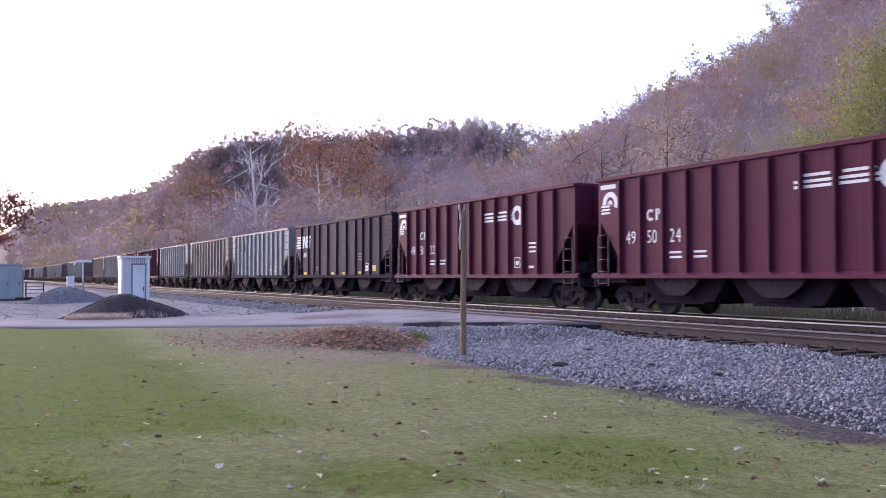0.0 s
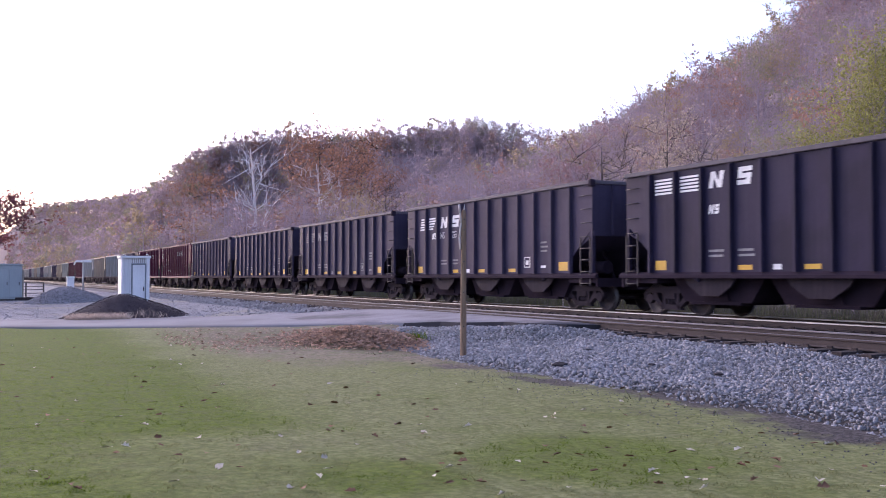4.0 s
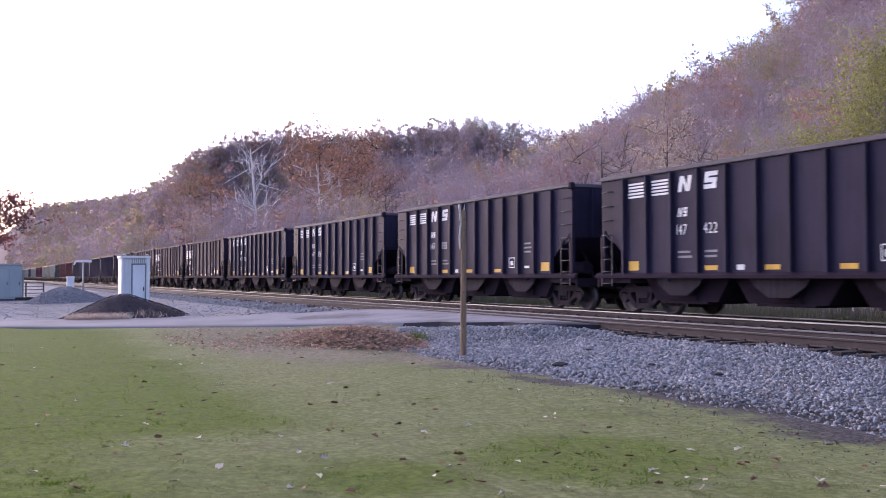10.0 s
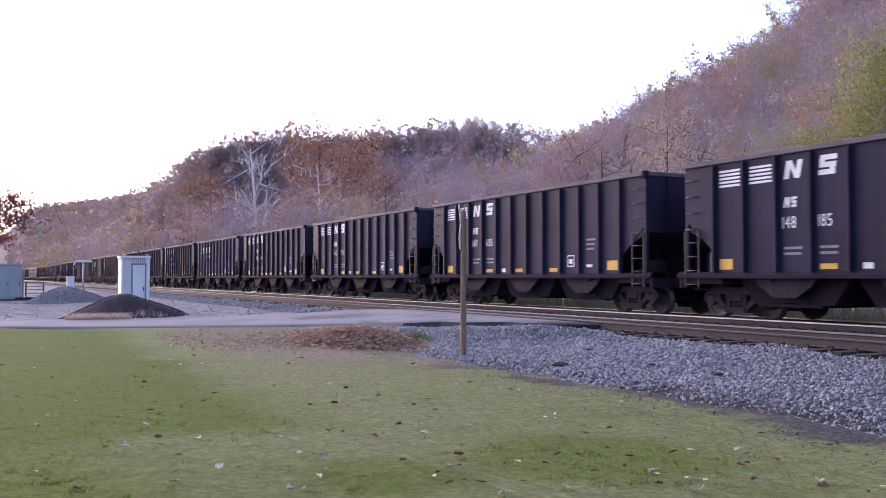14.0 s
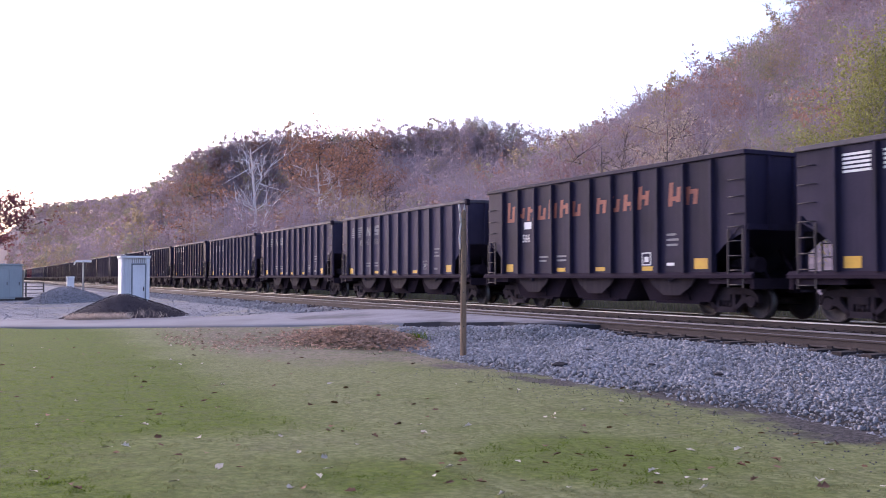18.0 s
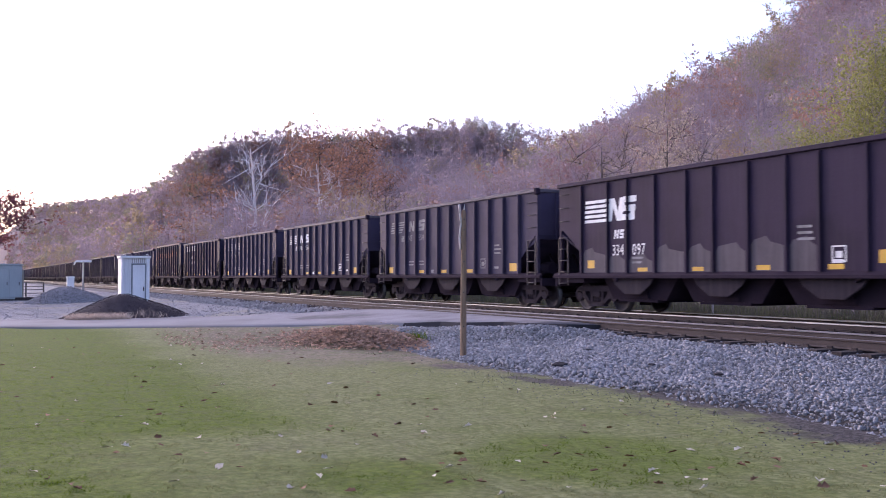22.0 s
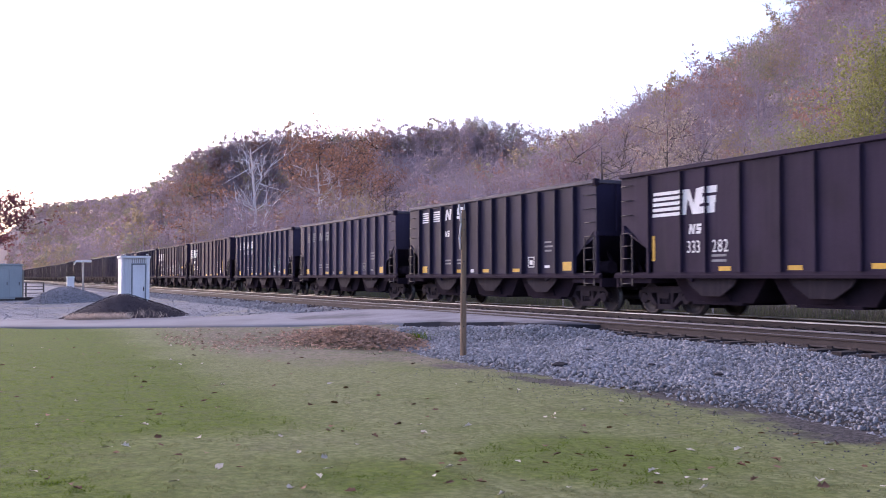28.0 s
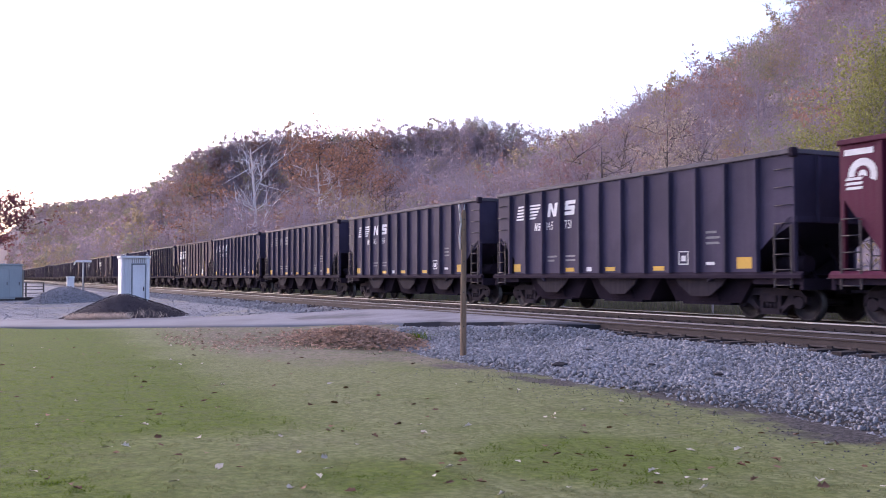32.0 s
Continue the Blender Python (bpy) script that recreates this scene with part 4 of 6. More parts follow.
def scrawl(bm, x, z, w, h, rng, strokes=7, thick=0.035):
    """Loose spray-painted strokes that spell nothing."""
    for _ in range(strokes):
        a = rng.uniform(0, math.tau)
        cx, cz = x + w * rng.uniform(0.25, 0.75), z + h * rng.uniform(0.3, 0.7)
        rx, rz, turn = w * rng.uniform(0.1, 0.28), h * rng.uniform(0.2, 0.45), rng.uniform(1.5, 4.5) * rng.choice((-1, 1))
        pts = [(cx + rx * math.cos(a + turn * i / 7) + 0.02 * i * w, cz + rz * math.sin(a + turn * i / 7)) for i in range(8)]
        for (ax, az), (bx, bz) in zip(pts, pts[1:]):
            d = math.hypot(bx - ax, bz - az) or 1
            ox, oz = -(bz - az) / d * thick / 2, (bx - ax) / d * thick / 2
            y = FACE - rng.uniform(0.0, 0.0015)
            slab(bm, [(ax - ox, az - oz), (bx - ox, bz - oz), (bx + ox, bz + oz), (ax + ox, az + oz)], y - 0.003, y)


def extra_paint(index, car, length):
    """Graffiti and repainted patches that single cars carry."""
    rng = random.Random(index)
    L2 = length / 2
    if index == 28:
        for x, z, w, h in ((-2.7, 1.5, 1.2, 0.8), (-1.2, 1.4, 0.8, 0.7), (0.1, 1.4, 1.2, 1.2), (1.5, 1.4, 1.0, 1.2), (2.8, 1.6, 0.7, 1.2), (3.7, 1.8, 0.8, 0.5), (4.7, 1.25, 0.6, 0.45)):
            bm = bmesh.new()
            scrawl(bm, x, z, w, h, rng)
            part("graffiti", bm, GRAFFITI_PAINT, car, "pale spray-painted scrawl")["kind"] = "stuff"
    if index == 30:
        for x in (0.9, 2.1, 3.2):
            bm = bmesh.new()
            scrawl(bm, x, 1.4, 1.1, 1.1, rng, 6, 0.05)
            part("graffiti", bm, TEAL_PAINT, car, "dull teal spray-painted scrawl")
    if index == 8:
        for a in ((1.75, 2.5, 1.5, 2.1), (0.9, 1.6, 1.45, 1.8), (-2.6, -1.9, 1.4, 1.62)):
            bm = bmesh.new()
            plate(bm, *a)
            part("paint_patch", bm, PATCH_PAINT, car, "dusty repainted patch")
    if index == 26:
        edge = KINDS["broad"][2]
        for k in range(8):
            x0, x1 = edge[k] + 0.07, edge[k + 1] - 0.07
            top = 1.78 + rng.uniform(-0.12, 0.22)
            bm = bmesh.new()
            mid = x0 + (x1 - x0) * rng.uniform(0.3, 0.7)
            slab(bm, [(x0, 1.25), (x1, 1.25), (x1, top - 0.15), (mid + 0.12, top - 0.04), (mid, top + 0.1), (x0 + 0.1, top + 0.02), (x0, top - 0.1)], FACE - 0.0016, FACE + 0.001)
            bmesh.ops.recalc_face_normals(bm, faces=bm.faces)
            part("paint_patch", bm, PATCH_PAINT, car, "dusty repainted patch")


# kind: paint, body length, stakes, half width of a stake, open corner
SLANT_STAKES = tuple(-5.85 + 11.50 * i / 11 for i in range(12))
KINDS = {
    "ribbed": (STEEL_BLACK, 13.5, SLANT_STAKES, 0.05, (1.1, 1.4), "weathered black ribbed open-top coal hopper car"),
    "black": (STEEL_DARK, 13.5, 12, 0.05, (1.1, 1.4), "deep black ribbed open-top coal hopper car"),
    "long": (STEEL_DARK, 14.1, 12, 0.05, (1.1, 1.4), "long deep black ribbed coal hopper car"),
    "short": (STEEL_DARK, 12.7, 11, 0.05, (1.05, 1.3), "tall black coal hopper with faded orange lettering"),
    "wide": (STEEL_BROWN, 14.1, (-5.8, -4.6, -3.6, -2.75, -1.4, 0.0, 1.4, 2.65, 3.6, 4.55, 5.75), 0.035, (1.4, 1.45), "dark brown-black open-top coal hopper with wide panels"),
    "broad": (STEEL_BROWN, 14.1, (-5.8, -4.48, -3.55, -2.33, -1.05, -0.05, 1.15, 2.35, 3.3, 4.55, 5.75), 0.045, (1.4, 1.5), "brown-black coal hopper with broad uneven panels"),
    "red": (STEEL_RED, 13.6, 13, 0.045, (1.2, 1.8), "oxide red open-top coal hopper car, white emblems"),
    "pale": (STEEL_PALE, 13.5, 12, 0.06, (1.1, 1.4), "pale grey streaked open-top hopper car"),
    "tan": (STEEL_TAN, 13.5, 12, 0.06, (1.1, 1.4), "tan weathered open-top hopper car"),
}

# cars in running order: kind, emblem style, number as it can be read, faded
ORDER = {-6: ("red", "red", "", False), -5: ("pale", "dark", "", False), -4: ("tan", "dark", "", False), -3: ("pale", "dark", "", False),
         -2: ("wide", "block", "", False), -1: ("red", "red", "49 51 22", False), 0: ("red", "red", "49 50 24", False), 1: ("ribbed", "split", "14_ 544", True),
         2: ("ribbed", "plain", "", True), 3: ("ribbed", "slant", "", True), 4: ("ribbed", "slant", "145 215", False), 5: ("black", "split", "", False),
         6: ("wide", "block", "", False), 7: ("wide", "block", "300 506", False), 8: ("wide", "block", "301 626", False), 9: ("long", "split", "147 021", False),
         10: ("black", "split", "147 835", False), 11: ("black", "split", "147 935", False), 12: ("black", "split", "147 422", False),
         13: ("ribbed", "slant", "145 160", False), 14: ("black", "split", "146 840", False), 15: ("black", "split", "146 913", False),
         16: ("black", "split", "147 605", False), 17: ("black", "split", "148 185", False), 18: ("ribbed", "slant", "", True), 19: ("ribbed", "slant", "", True),
         20: ("ribbed", "slant", "145 886", True), 21: ("short", "orange", "586", False), 22: ("black", "split", "146 775", False), 23: ("ribbed", "slant", "145 899", True),
         24: ("ribbed", "slant", "146 054", False), 25: ("ribbed", "slant", "145 504", True), 26: ("broad", "block", "334 097", False), 27: ("black", "split", "149 220", False),
         28: ("wide", "block", "301 565", False), 29: ("wide", "block", "301 591", False), 30: ("ribbed", "slant", "145 844", False), 31: ("ribbed", "slant", "", True),
         32: ("black", "split", "", False), 33: ("broad", "block", "333 282", False), 34: ("ribbed", "slant", "145 908", False), 35: ("ribbed", "slant", "", True),
         36: ("ribbed", "slant", "145 519", False), 37: ("ribbed", "slant", "145 751", False), 38: ("red", "red", "", False), 39: ("black", "split", "", False)}
# where each car's leading edge stands at the start, from car 0 on
LEADING = [-22.98, -8.74, 6.24, 21.14, 36.22, 51.4, 66.6, 81.82, 97.5, 113.1, 128.85, 143.98, 159.05, 174.15, 189.15, 204.15, 219.33, 234.45, 249.48, 264.53, 279.6,
           294.75, 309.05, 324.1, 339.25, 354.32, 369.14, 383.67, 398.54, 414.2, 429.95, 444.95, 460.02, 474.75, 489.35, 504.3, 519.3, 534.22, 549.0, 564.0]
FAR_KINDS = ["pale", "pale", "pale", "ribbed", "pale", "tan", "pale", "ribbed", "pale", "pale", "ribbed", "tan", "pale", "red", "ribbed", "pale", "ribbed", "ribbed", "pale", "ribbed"]
TRAIN = []


def build_train():
    rng = random.Random(4)
    made = {}
    near_end = dict(enumerate(LEADING))
    for i in range(-1, -27, -1):
        near_end[i] = near_end[i + 1] - 14.85
    for i in range(-26, 40):
        kind, style, number, faded = ORDER.get(i, (FAR_KINDS[i % len(FAR_KINDS)], "plain", "", False))
        paint, length, ribs, rw, cut, label = KINDS[kind]
        x = near_end[i] + length / 2
        if kind not in made:
            made[kind] = hopper_car(kind, paint, length, ribs, rw, cut, label, 4.17 if kind == "short" else ZTOP)
            template = [copy_thing(made[kind], Matrix.Identity(4))]
            car = made[kind]
            made[kind] = template[0]
        else:
            car = copy_thing(made[kind], Matrix.Identity(4))
        if number or style not in ("plain",):
            markings(car, style, number, length, ribs, cut[0], faded, rng, kind != "broad")
        elif i > -7:
            markings(car, style, number, length, ribs, cut[0], True, rng, kind != "broad")
        extra_paint(i, car, length)
        TRAIN.append((car, x))
    for t in made.values():
        for o in (*t.children_recursive, t):
            bpy.data.objects.remove(o)


build_train()


def run(t):
    """Metres travelled by the train after t seconds; it eases off slowly."""
    u = t / 10
    return 182.769 * u - 0.22487 * u ** 2 - 0.73737 * u ** 3 + 0.04578 * u ** 4


def motions():
    """The train rolls away along the main track, its wheels turning."""
    times = [0, 2, 4, 6, 8, 10, 12, 14, 16, 18, 20, 22, 24, 26, 28, 30, 32]
    for car, x in TRAIN:
        walk(car, [(t, pose(x - run(t), TRAIN_Y, 0)) for t in times])
    # one turning curve for all leading wheelsets, one for all trailing ones
    lead = {}
    for car, _ in TRAIN:
        for o in car.children_recursive:
            if not o.name.startswith("wheelset"):
                continue
            key = o.matrix_basis.translation.x > 0
            if key not in lead:
                x = o.matrix_basis.translation.x
                walk(o, [(k / 30, Matrix.Translation((x, 0, 0.457)) @ Matrix.Rotation(-run(k / 30) / 0.457, 4, "Y")) for k in range(0, 961)])
                lead[key] = o
            else:
                o.rotation_mode = "QUATERNION"
                o.animation_data_create()
                o.animation_data.action = lead[key].animation_data.action
                o.animation_data.action_slot = lead[key].animation_data.action_slot


# ---- woods ----
BARK = mat("grey_bark_twigs", (0.38, 0.31, 0.34), (0.30, 0.245, 0.275), 0.9, 0.08, 3, 0, island=0.15)
BARK_DARK = mat("dark_bark", (0.10, 0.08, 0.07), (0.06, 0.05, 0.045), 0.9, 4, 30, 0.5, island=0.2)
LEAVES = {
    "bare": mat("dry_grey_brown_leaves", (0.43, 0.335, 0.355), (0.345, 0.267, 0.288), 0.8, 0.05, 2, 0, island=0.1, through_light=0.6),
    "rust": mat("rust_leaves", (0.43, 0.255, 0.185), (0.34, 0.21, 0.165), 0.8, 0.05, 2, 0, island=0.1, through_light=0.6),
    "gold": mat("dull_gold_leaves", (0.403, 0.319, 0.185), (0.336, 0.263, 0.168), 0.8, 0.05, 2, 0, island=0.1, through_light=0.6),
    "olive": mat("olive_leaves", (0.325, 0.308, 0.190), (0.269, 0.252, 0.168), 0.8, 0.05, 2, 0, island=0.1, through_light=0.6),
    "crimson": mat("crimson_leaves", (0.347, 0.213, 0.202), (0.280, 0.185, 0.185), 0.8, 0.05, 2, 0, island=0.1, through_light=0.6),
    "pink": mat("faded_tan_leaves", (0.381, 0.302, 0.274), (0.302, 0.241, 0.224), 0.8, 0.05, 2, 0, island=0.1, through_light=0.6),
}


def tree_arrays(seed, h, spread, limbs, subs, twigs, leaves, leaf, twig_w=0.05, trunk_r=None, lift=0.25, rise=1.0):
    """A broadleaf tree as triangles: tapered trunk and limbs, twigs, leaf clumps. Kind 0 wood, 1 leaf."""
    r = np.random.default_rng(seed)
    V, T, K = [], [], []

    def prism(a, b, ra, rb, sides=4):
        d = b - a
        d = d / (np.linalg.norm(d) + 1e-9)
        u = np.cross(d, [0.3, 0.9, 0.2])
        u /= np.linalg.norm(u)
        w = np.cross(d, u)
        base = len(V)
        for p, rr in ((a, ra), (b, rb)):
            for i in range(sides):
                an = i * math.tau / sides
                V.append(p + rr * (math.cos(an) * u + math.sin(an) * w))
        for i in range(sides):
            j = (i + 1) % sides
            T.append((base + i, base + j, base + sides + j))
            T.append((base + i, base + sides + j, base + sides + i))
            K.extend((0, 0))

    def blade(a, b, w):
        d = b - a
        side = np.cross(d, r.normal(size=3))
        side *= w / (np.linalg.norm(side) + 1e-9)
        base = len(V)
        V.extend((a - side, a + side, b))
        T.append((base, base + 1, base + 2))
        K.append(2)

    tr = trunk_r or 0.014 * h
    bend = r.normal(size=2) * 0.03 * h
    stem = [np.array([bend[0] * f * f, bend[1] * f * f, h * f]) for f in (0, 0.2, 0.4, 0.6, 0.8, 0.97)]
    for i in range(5):
        prism(stem[i], stem[i + 1], tr * (1.15 - 0.2 * i), tr * (0.95 - 0.2 * i) + 0.01, 5)
    tips = []
    for i in range(limbs):
        f = lift + (0.92 - lift) * (i + r.random()) / limbs
        a = np.array([bend[0] * f * f, bend[1] * f * f, h * f])
        az = i * 2.4 + r.normal() * 0.5
        reach = spread * (1.05 - 0.75 * abs(f - 0.42) ** 0.9) * r.uniform(0.75, 1.1)
        b = a + np.array([math.cos(az) * reach, math.sin(az) * reach, h * r.uniform(0.10, 0.24) * (1.2 - f) * rise])
        mid = 0.5 * (a + b) + np.array([0, 0, -0.03 * h]) + r.normal(size=3) * 0.03 * h
        prism(a, mid, tr * 0.42 * (1.1 - f), tr * 0.28 * (1.1 - f), 4)
        prism(mid, b, tr * 0.28 * (1.1 - f), 0.012, 4)
        for _ in range(subs):
            g = r.uniform(0.25, 1.0)
            p = a + (mid - a) * 2 * g if g < 0.5 else mid + (b - mid) * (2 * g - 1)
            q = p + r.normal(size=3) * np.array([0.15, 0.15, 0.09]) * h * 0.75 + np.array([0, 0, 0.07 * h])
            blade(p, q, twig_w * 1.5)
            tips.append((p, q))
    tips = tips or [(stem[2], stem[5])]
    for _ in range(twigs):
        p, q = tips[r.integers(len(tips))]
        s = p + (q - p) * r.uniform(0.2, 1.0)
        e = s + r.normal(size=3) * 0.035 * h + (q - p) * 0.2 + np.array([0, 0, 0.04 * h])
        blade(s, e, twig_w * r.uniform(0.5, 1))
    for _ in range(leaves):
        p, q = tips[r.integers(len(tips))]
        c = p + (q - p) * r.uniform(0.2, 1.25) + r.normal(size=3) * 0.03 * h
        u, w = r.normal(size=3), r.normal(size=3)
        u *= leaf * r.uniform(0.5, 1.2) / np.linalg.norm(u)
        w *= leaf * r.uniform(0.5, 1.2) / np.linalg.norm(w)
        base = len(V)
        V.extend((c - 0.5 * u - 0.3 * w, c + 0.5 * u - 0.3 * w, c + 0.7 * w))
        T.append((base, base + 1, base + 2))
        K.append(1)
    return np.array(V), np.array(T), np.array(K)


def plant(name, label, spots, templates, leaf_mat, seed, wood=None):
    """Joins many turned and scaled trees into one mesh of woods."""
    r = np.random.default_rng(seed)
    vs, ts, ks, base = [], [], [], 0
    for x, y, z, s in spots:
        V, T, K = templates[r.integers(len(templates))]
        a = r.uniform(0, math.tau)
        c, d = math.cos(a) * s, math.sin(a) * s
        hs = s * r.uniform(0.85, 1.15)
        vs.append(np.stack([V[:, 0] * c - V[:, 1] * d + x, V[:, 0] * d + V[:, 1] * c + y, V[:, 2] * hs + z - 0.1], -1))
        ts.append(T + base)
        ks.append(K % 2)
        base += len(V)
    if not vs:
        return
    ob = new(name, np_mesh(name, np.concatenate(vs), np.concatenate(ts), [wood or BARK, leaf_mat], np.concatenate(ks)))
    tagged(ob, label, "woods", kind="stuff")


def build_woods():
    r = np.random.default_rng(11)
    near = {k: [tree_arrays(20 + i, 13, 4.2, 10, 4, 260, lv, lf, 0.035, rise=1.6) for i in range(4)] for k, lv, lf in
            (("bare", 240, 0.34), ("rust", 900, 0.45), ("gold", 850, 0.42), ("olive", 850, 0.42), ("crimson", 850, 0.42), ("pink", 420, 0.4))}
    mid = {k: [tree_arrays(40 + i, 13, 4.4, 8, 3, 90, lv, lf, 0.07, rise=1.6) for i in range(4)] for k, lv, lf in
           (("bare", 220, 0.58), ("rust", 420, 0.68), ("gold", 400, 0.66), ("olive", 380, 0.66), ("crimson", 380, 0.66), ("pink", 280, 0.62))}
    far = {k: [tree_arrays(60 + i, 13, 4.8, 6, 2, 26, lv, lf, 0.2, rise=1.6) for i in range(4)] for k, lv, lf in
           (("bare", 110, 1.3), ("rust", 120, 1.5), ("gold", 115, 1.4), ("olive", 115, 1.4), ("crimson", 110, 1.4), ("pink", 110, 1.4))}
    kinds = list(LEAVES)
    odds = np.array([0.62, 0.07, 0.09, 0.07, 0.05, 0.10])
    spots = {(d, k): [] for d in ("near", "mid", "far") for k in kinds}
    step = 7.9
    cx = [c[0] for c in CREST]
    cy = [c[1] for c in CREST]
    count = 0
    x = -1350.0
    while x < 40:
        yc = float(np.interp(x, cx, cy))
        y = 33.0
        while y < yc + 32:
            px, py = x + r.uniform(-3, 3), y + r.uniform(-3, 3)
            ahead, right = -0.8936 * px + 0.4489 * py, 0.4489 * px + 0.8936 * py
            if ahead > 20 and -0.56 < right / ahead < 0.56:
                dist = math.hypot(ahead, right)
                if not (dist > 500 and r.random() < 0.1):
                    p = odds.copy()
                    patch = noise.noise(Vector((px * 0.014, py * 0.014, 3.1)))
                    if patch > 0.2:
                        p[1:] *= 1.8
                    if py < 80 and px < -150:
                        p[2:4] *= 3.0
                        p[5] *= 2.0
                    if px < -430:
                        p[[1, 4]] *= 0.35
                        p[[2, 3, 5]] *= 1.4
                    if dist < 170:
                        p[1:] *= 0.5
                    k = kinds[r.choice(6, p=p / p.sum())]
                    d = "near" if dist < 190 else "mid" if dist < 430 else "far"
                    spots[d, k].append((px, py, float(land(px, py)), r.uniform(0.75, 1.15) * min(1.0, max(0.48, dist / 150))))
                    count += 1
            y += step
        x += step
    # the steep end of the spur stands thick with trees
    for _ in range(260):
        px = r.uniform(-475, -305)
        py = r.uniform(70, float(np.interp(px, cx, cy)) + 8)
        k = kinds[r.choice(6, p=[0.50, 0.08, 0.13, 0.04, 0.04, 0.21])]
        spots["mid", k].append((px, py, float(land(px, py)), r.uniform(0.7, 1.05)))
    # low growth closes the brow of the hills
    for _ in range(900):
        px = -60 - 1240 * r.random() ** 1.5
        py = float(np.interp(px, cx, cy)) + r.uniform(-16, 6)
        k = kinds[r.choice(6, p=[0.50, 0.08, 0.12, 0.08, 0.08, 0.14])]
        spots["mid" if px > -480 else "far", k].append((px, py, float(land(px, py)) - 1.2, r.uniform(0.42, 0.62)))
    brow = [Vector((c[0], c[1])) for c in CREST if -500 < c[0] < -290]
    for _ in range(700):
        leg = r.choice(len(brow) - 1, p=[(b - a).length / sum((d - c).length for c, d in zip(brow, brow[1:])) for a, b in zip(brow, brow[1:])])
        px, py = brow[leg].lerp(brow[leg + 1], r.random()) + Vector((r.uniform(-5, 13), r.uniform(-13, 5)))
        k = kinds[r.choice(6, p=[0.6, 0.05, 0.1, 0.05, 0.05, 0.15])]
        spots["mid", k].append((px, py, float(land(px, py)) - 3.2, r.uniform(0.6, 0.9)))
    # the crest above the railway stands thicker
    for _ in range(240):
        px, py = r.uniform(-150, -35), r.uniform(62, 200)
        ahead, right = -0.8936 * px + 0.4489 * py, 0.4489 * px + 0.8936 * py
        if right / ahead < 0.56:
            k = kinds[r.choice(6, p=[0.40, 0.12, 0.15, 0.14, 0.10, 0.09])]
            spots["near", k].append((px, py, float(land(px, py)), r.uniform(0.6, 0.9)))
    for _ in range(420):
        px = r.uniform(-290, -60)
        py = float(np.interp(px, cx, cy)) + r.uniform(-45, 14)
        k = kinds[r.choice(6, p=[0.44, 0.09, 0.15, 0.14, 0.09, 0.09])]
        spots["mid", k].append((px, py, float(land(px, py)), r.uniform(0.7, 0.95)))
    names = {"bare": "bare grey autumn trees", "rust": "rust-leaved oaks", "gold": "dull golden autumn trees", "olive": "olive-green thinning trees",
             "crimson": "dull crimson autumn trees", "pink": "pale tan thinning trees"}
    for (d, k), s in spots.items():
        plant("woods", names[k] + " covering the hillside", s, {"near": near, "mid": mid, "far": far}[d][k], LEAVES[k], 5)
    print("trees", count)


build_woods()


# ---- single trees ----
SYCAMORE = mat("white_sycamore_bark", (0.80, 0.76, 0.76), (0.62, 0.57, 0.57), 0.8, 1.2, 8, 0.2)
YELLOW_GREEN = mat("yellow_green_leaves", (0.37, 0.36, 0.11), (0.28, 0.28, 0.09), 0.7, 0.4, 5, 0, island=0.4, through_light=0.45)
PURPLE_LEAF = mat("dark_purple_red_leaves", (0.17, 0.055, 0.095), (0.24, 0.10, 0.06), 0.7, 0.4, 5, 0, island=0.5, through_light=0.45)
RUST_LEAF = mat("bright_rust_leaves", (0.40, 0.215, 0.135), (0.31, 0.17, 0.115), 0.8, 0.2, 4, 0, island=0.35, through_light=0.45)
TAN_LEAF = mat("pale_tan_leaves", (0.55, 0.45, 0.35), (0.44, 0.36, 0.28), 0.8, 0.3, 4, 0, island=0.35, through_light=0.45)


def tree(label, x, y, bark, leaf_mat, **shape):
    """One tree with a trunk and limbs, a crown of twigs, and its leaves."""
    V, T, K = tree_arrays(**shape)
    root = thing("tree", label, "tree", at=(x, y, float(land(x, y)) - 0.1))
    for name, kind, m in (("trunk", 0, bark), ("fine_branching", 2, bark), ("crown", 1, leaf_mat)):
        sel = T[K == kind]
        if len(sel):
            used, inv = np.unique(sel, return_inverse=True)
            ob = new(name, np_mesh(name, V[used], inv.reshape(-1, 3), [m]))
            ob.parent = root
            if kind:
                ob["kind"] = "stuff"
    return root


tree("tall white-barked sycamore, nearly bare, before the hill", -167, 46, SYCAMORE, LEAVES["rust"], seed=3, h=25, spread=4.0, limbs=17, subs=5, twigs=320, leaves=120, leaf=0.4, twig_w=0.06, trunk_r=0.42, lift=0.25, rise=2.3)
tree("leaning white-barked sycamore among rust leaves", -160, 56, SYCAMORE, RUST_LEAF, seed=8, h=21, spread=5, limbs=11, subs=4, twigs=200, leaves=900, leaf=0.5, twig_w=0.06, trunk_r=0.4, lift=0.2, rise=2.3)
tree("broad oak in full rust-orange autumn leaf", -172, 60, BARK_DARK, RUST_LEAF, seed=14, h=27, spread=9, limbs=18, subs=8, twigs=400, leaves=7000, leaf=0.46, twig_w=0.06, lift=0.18)
tree("oak in rust-brown leaf beside the line", -176, 40, BARK_DARK, RUST_LEAF, seed=15, h=20, spread=8, limbs=14, subs=6, twigs=300, leaves=4600, leaf=0.44, twig_w=0.06, lift=0.12)
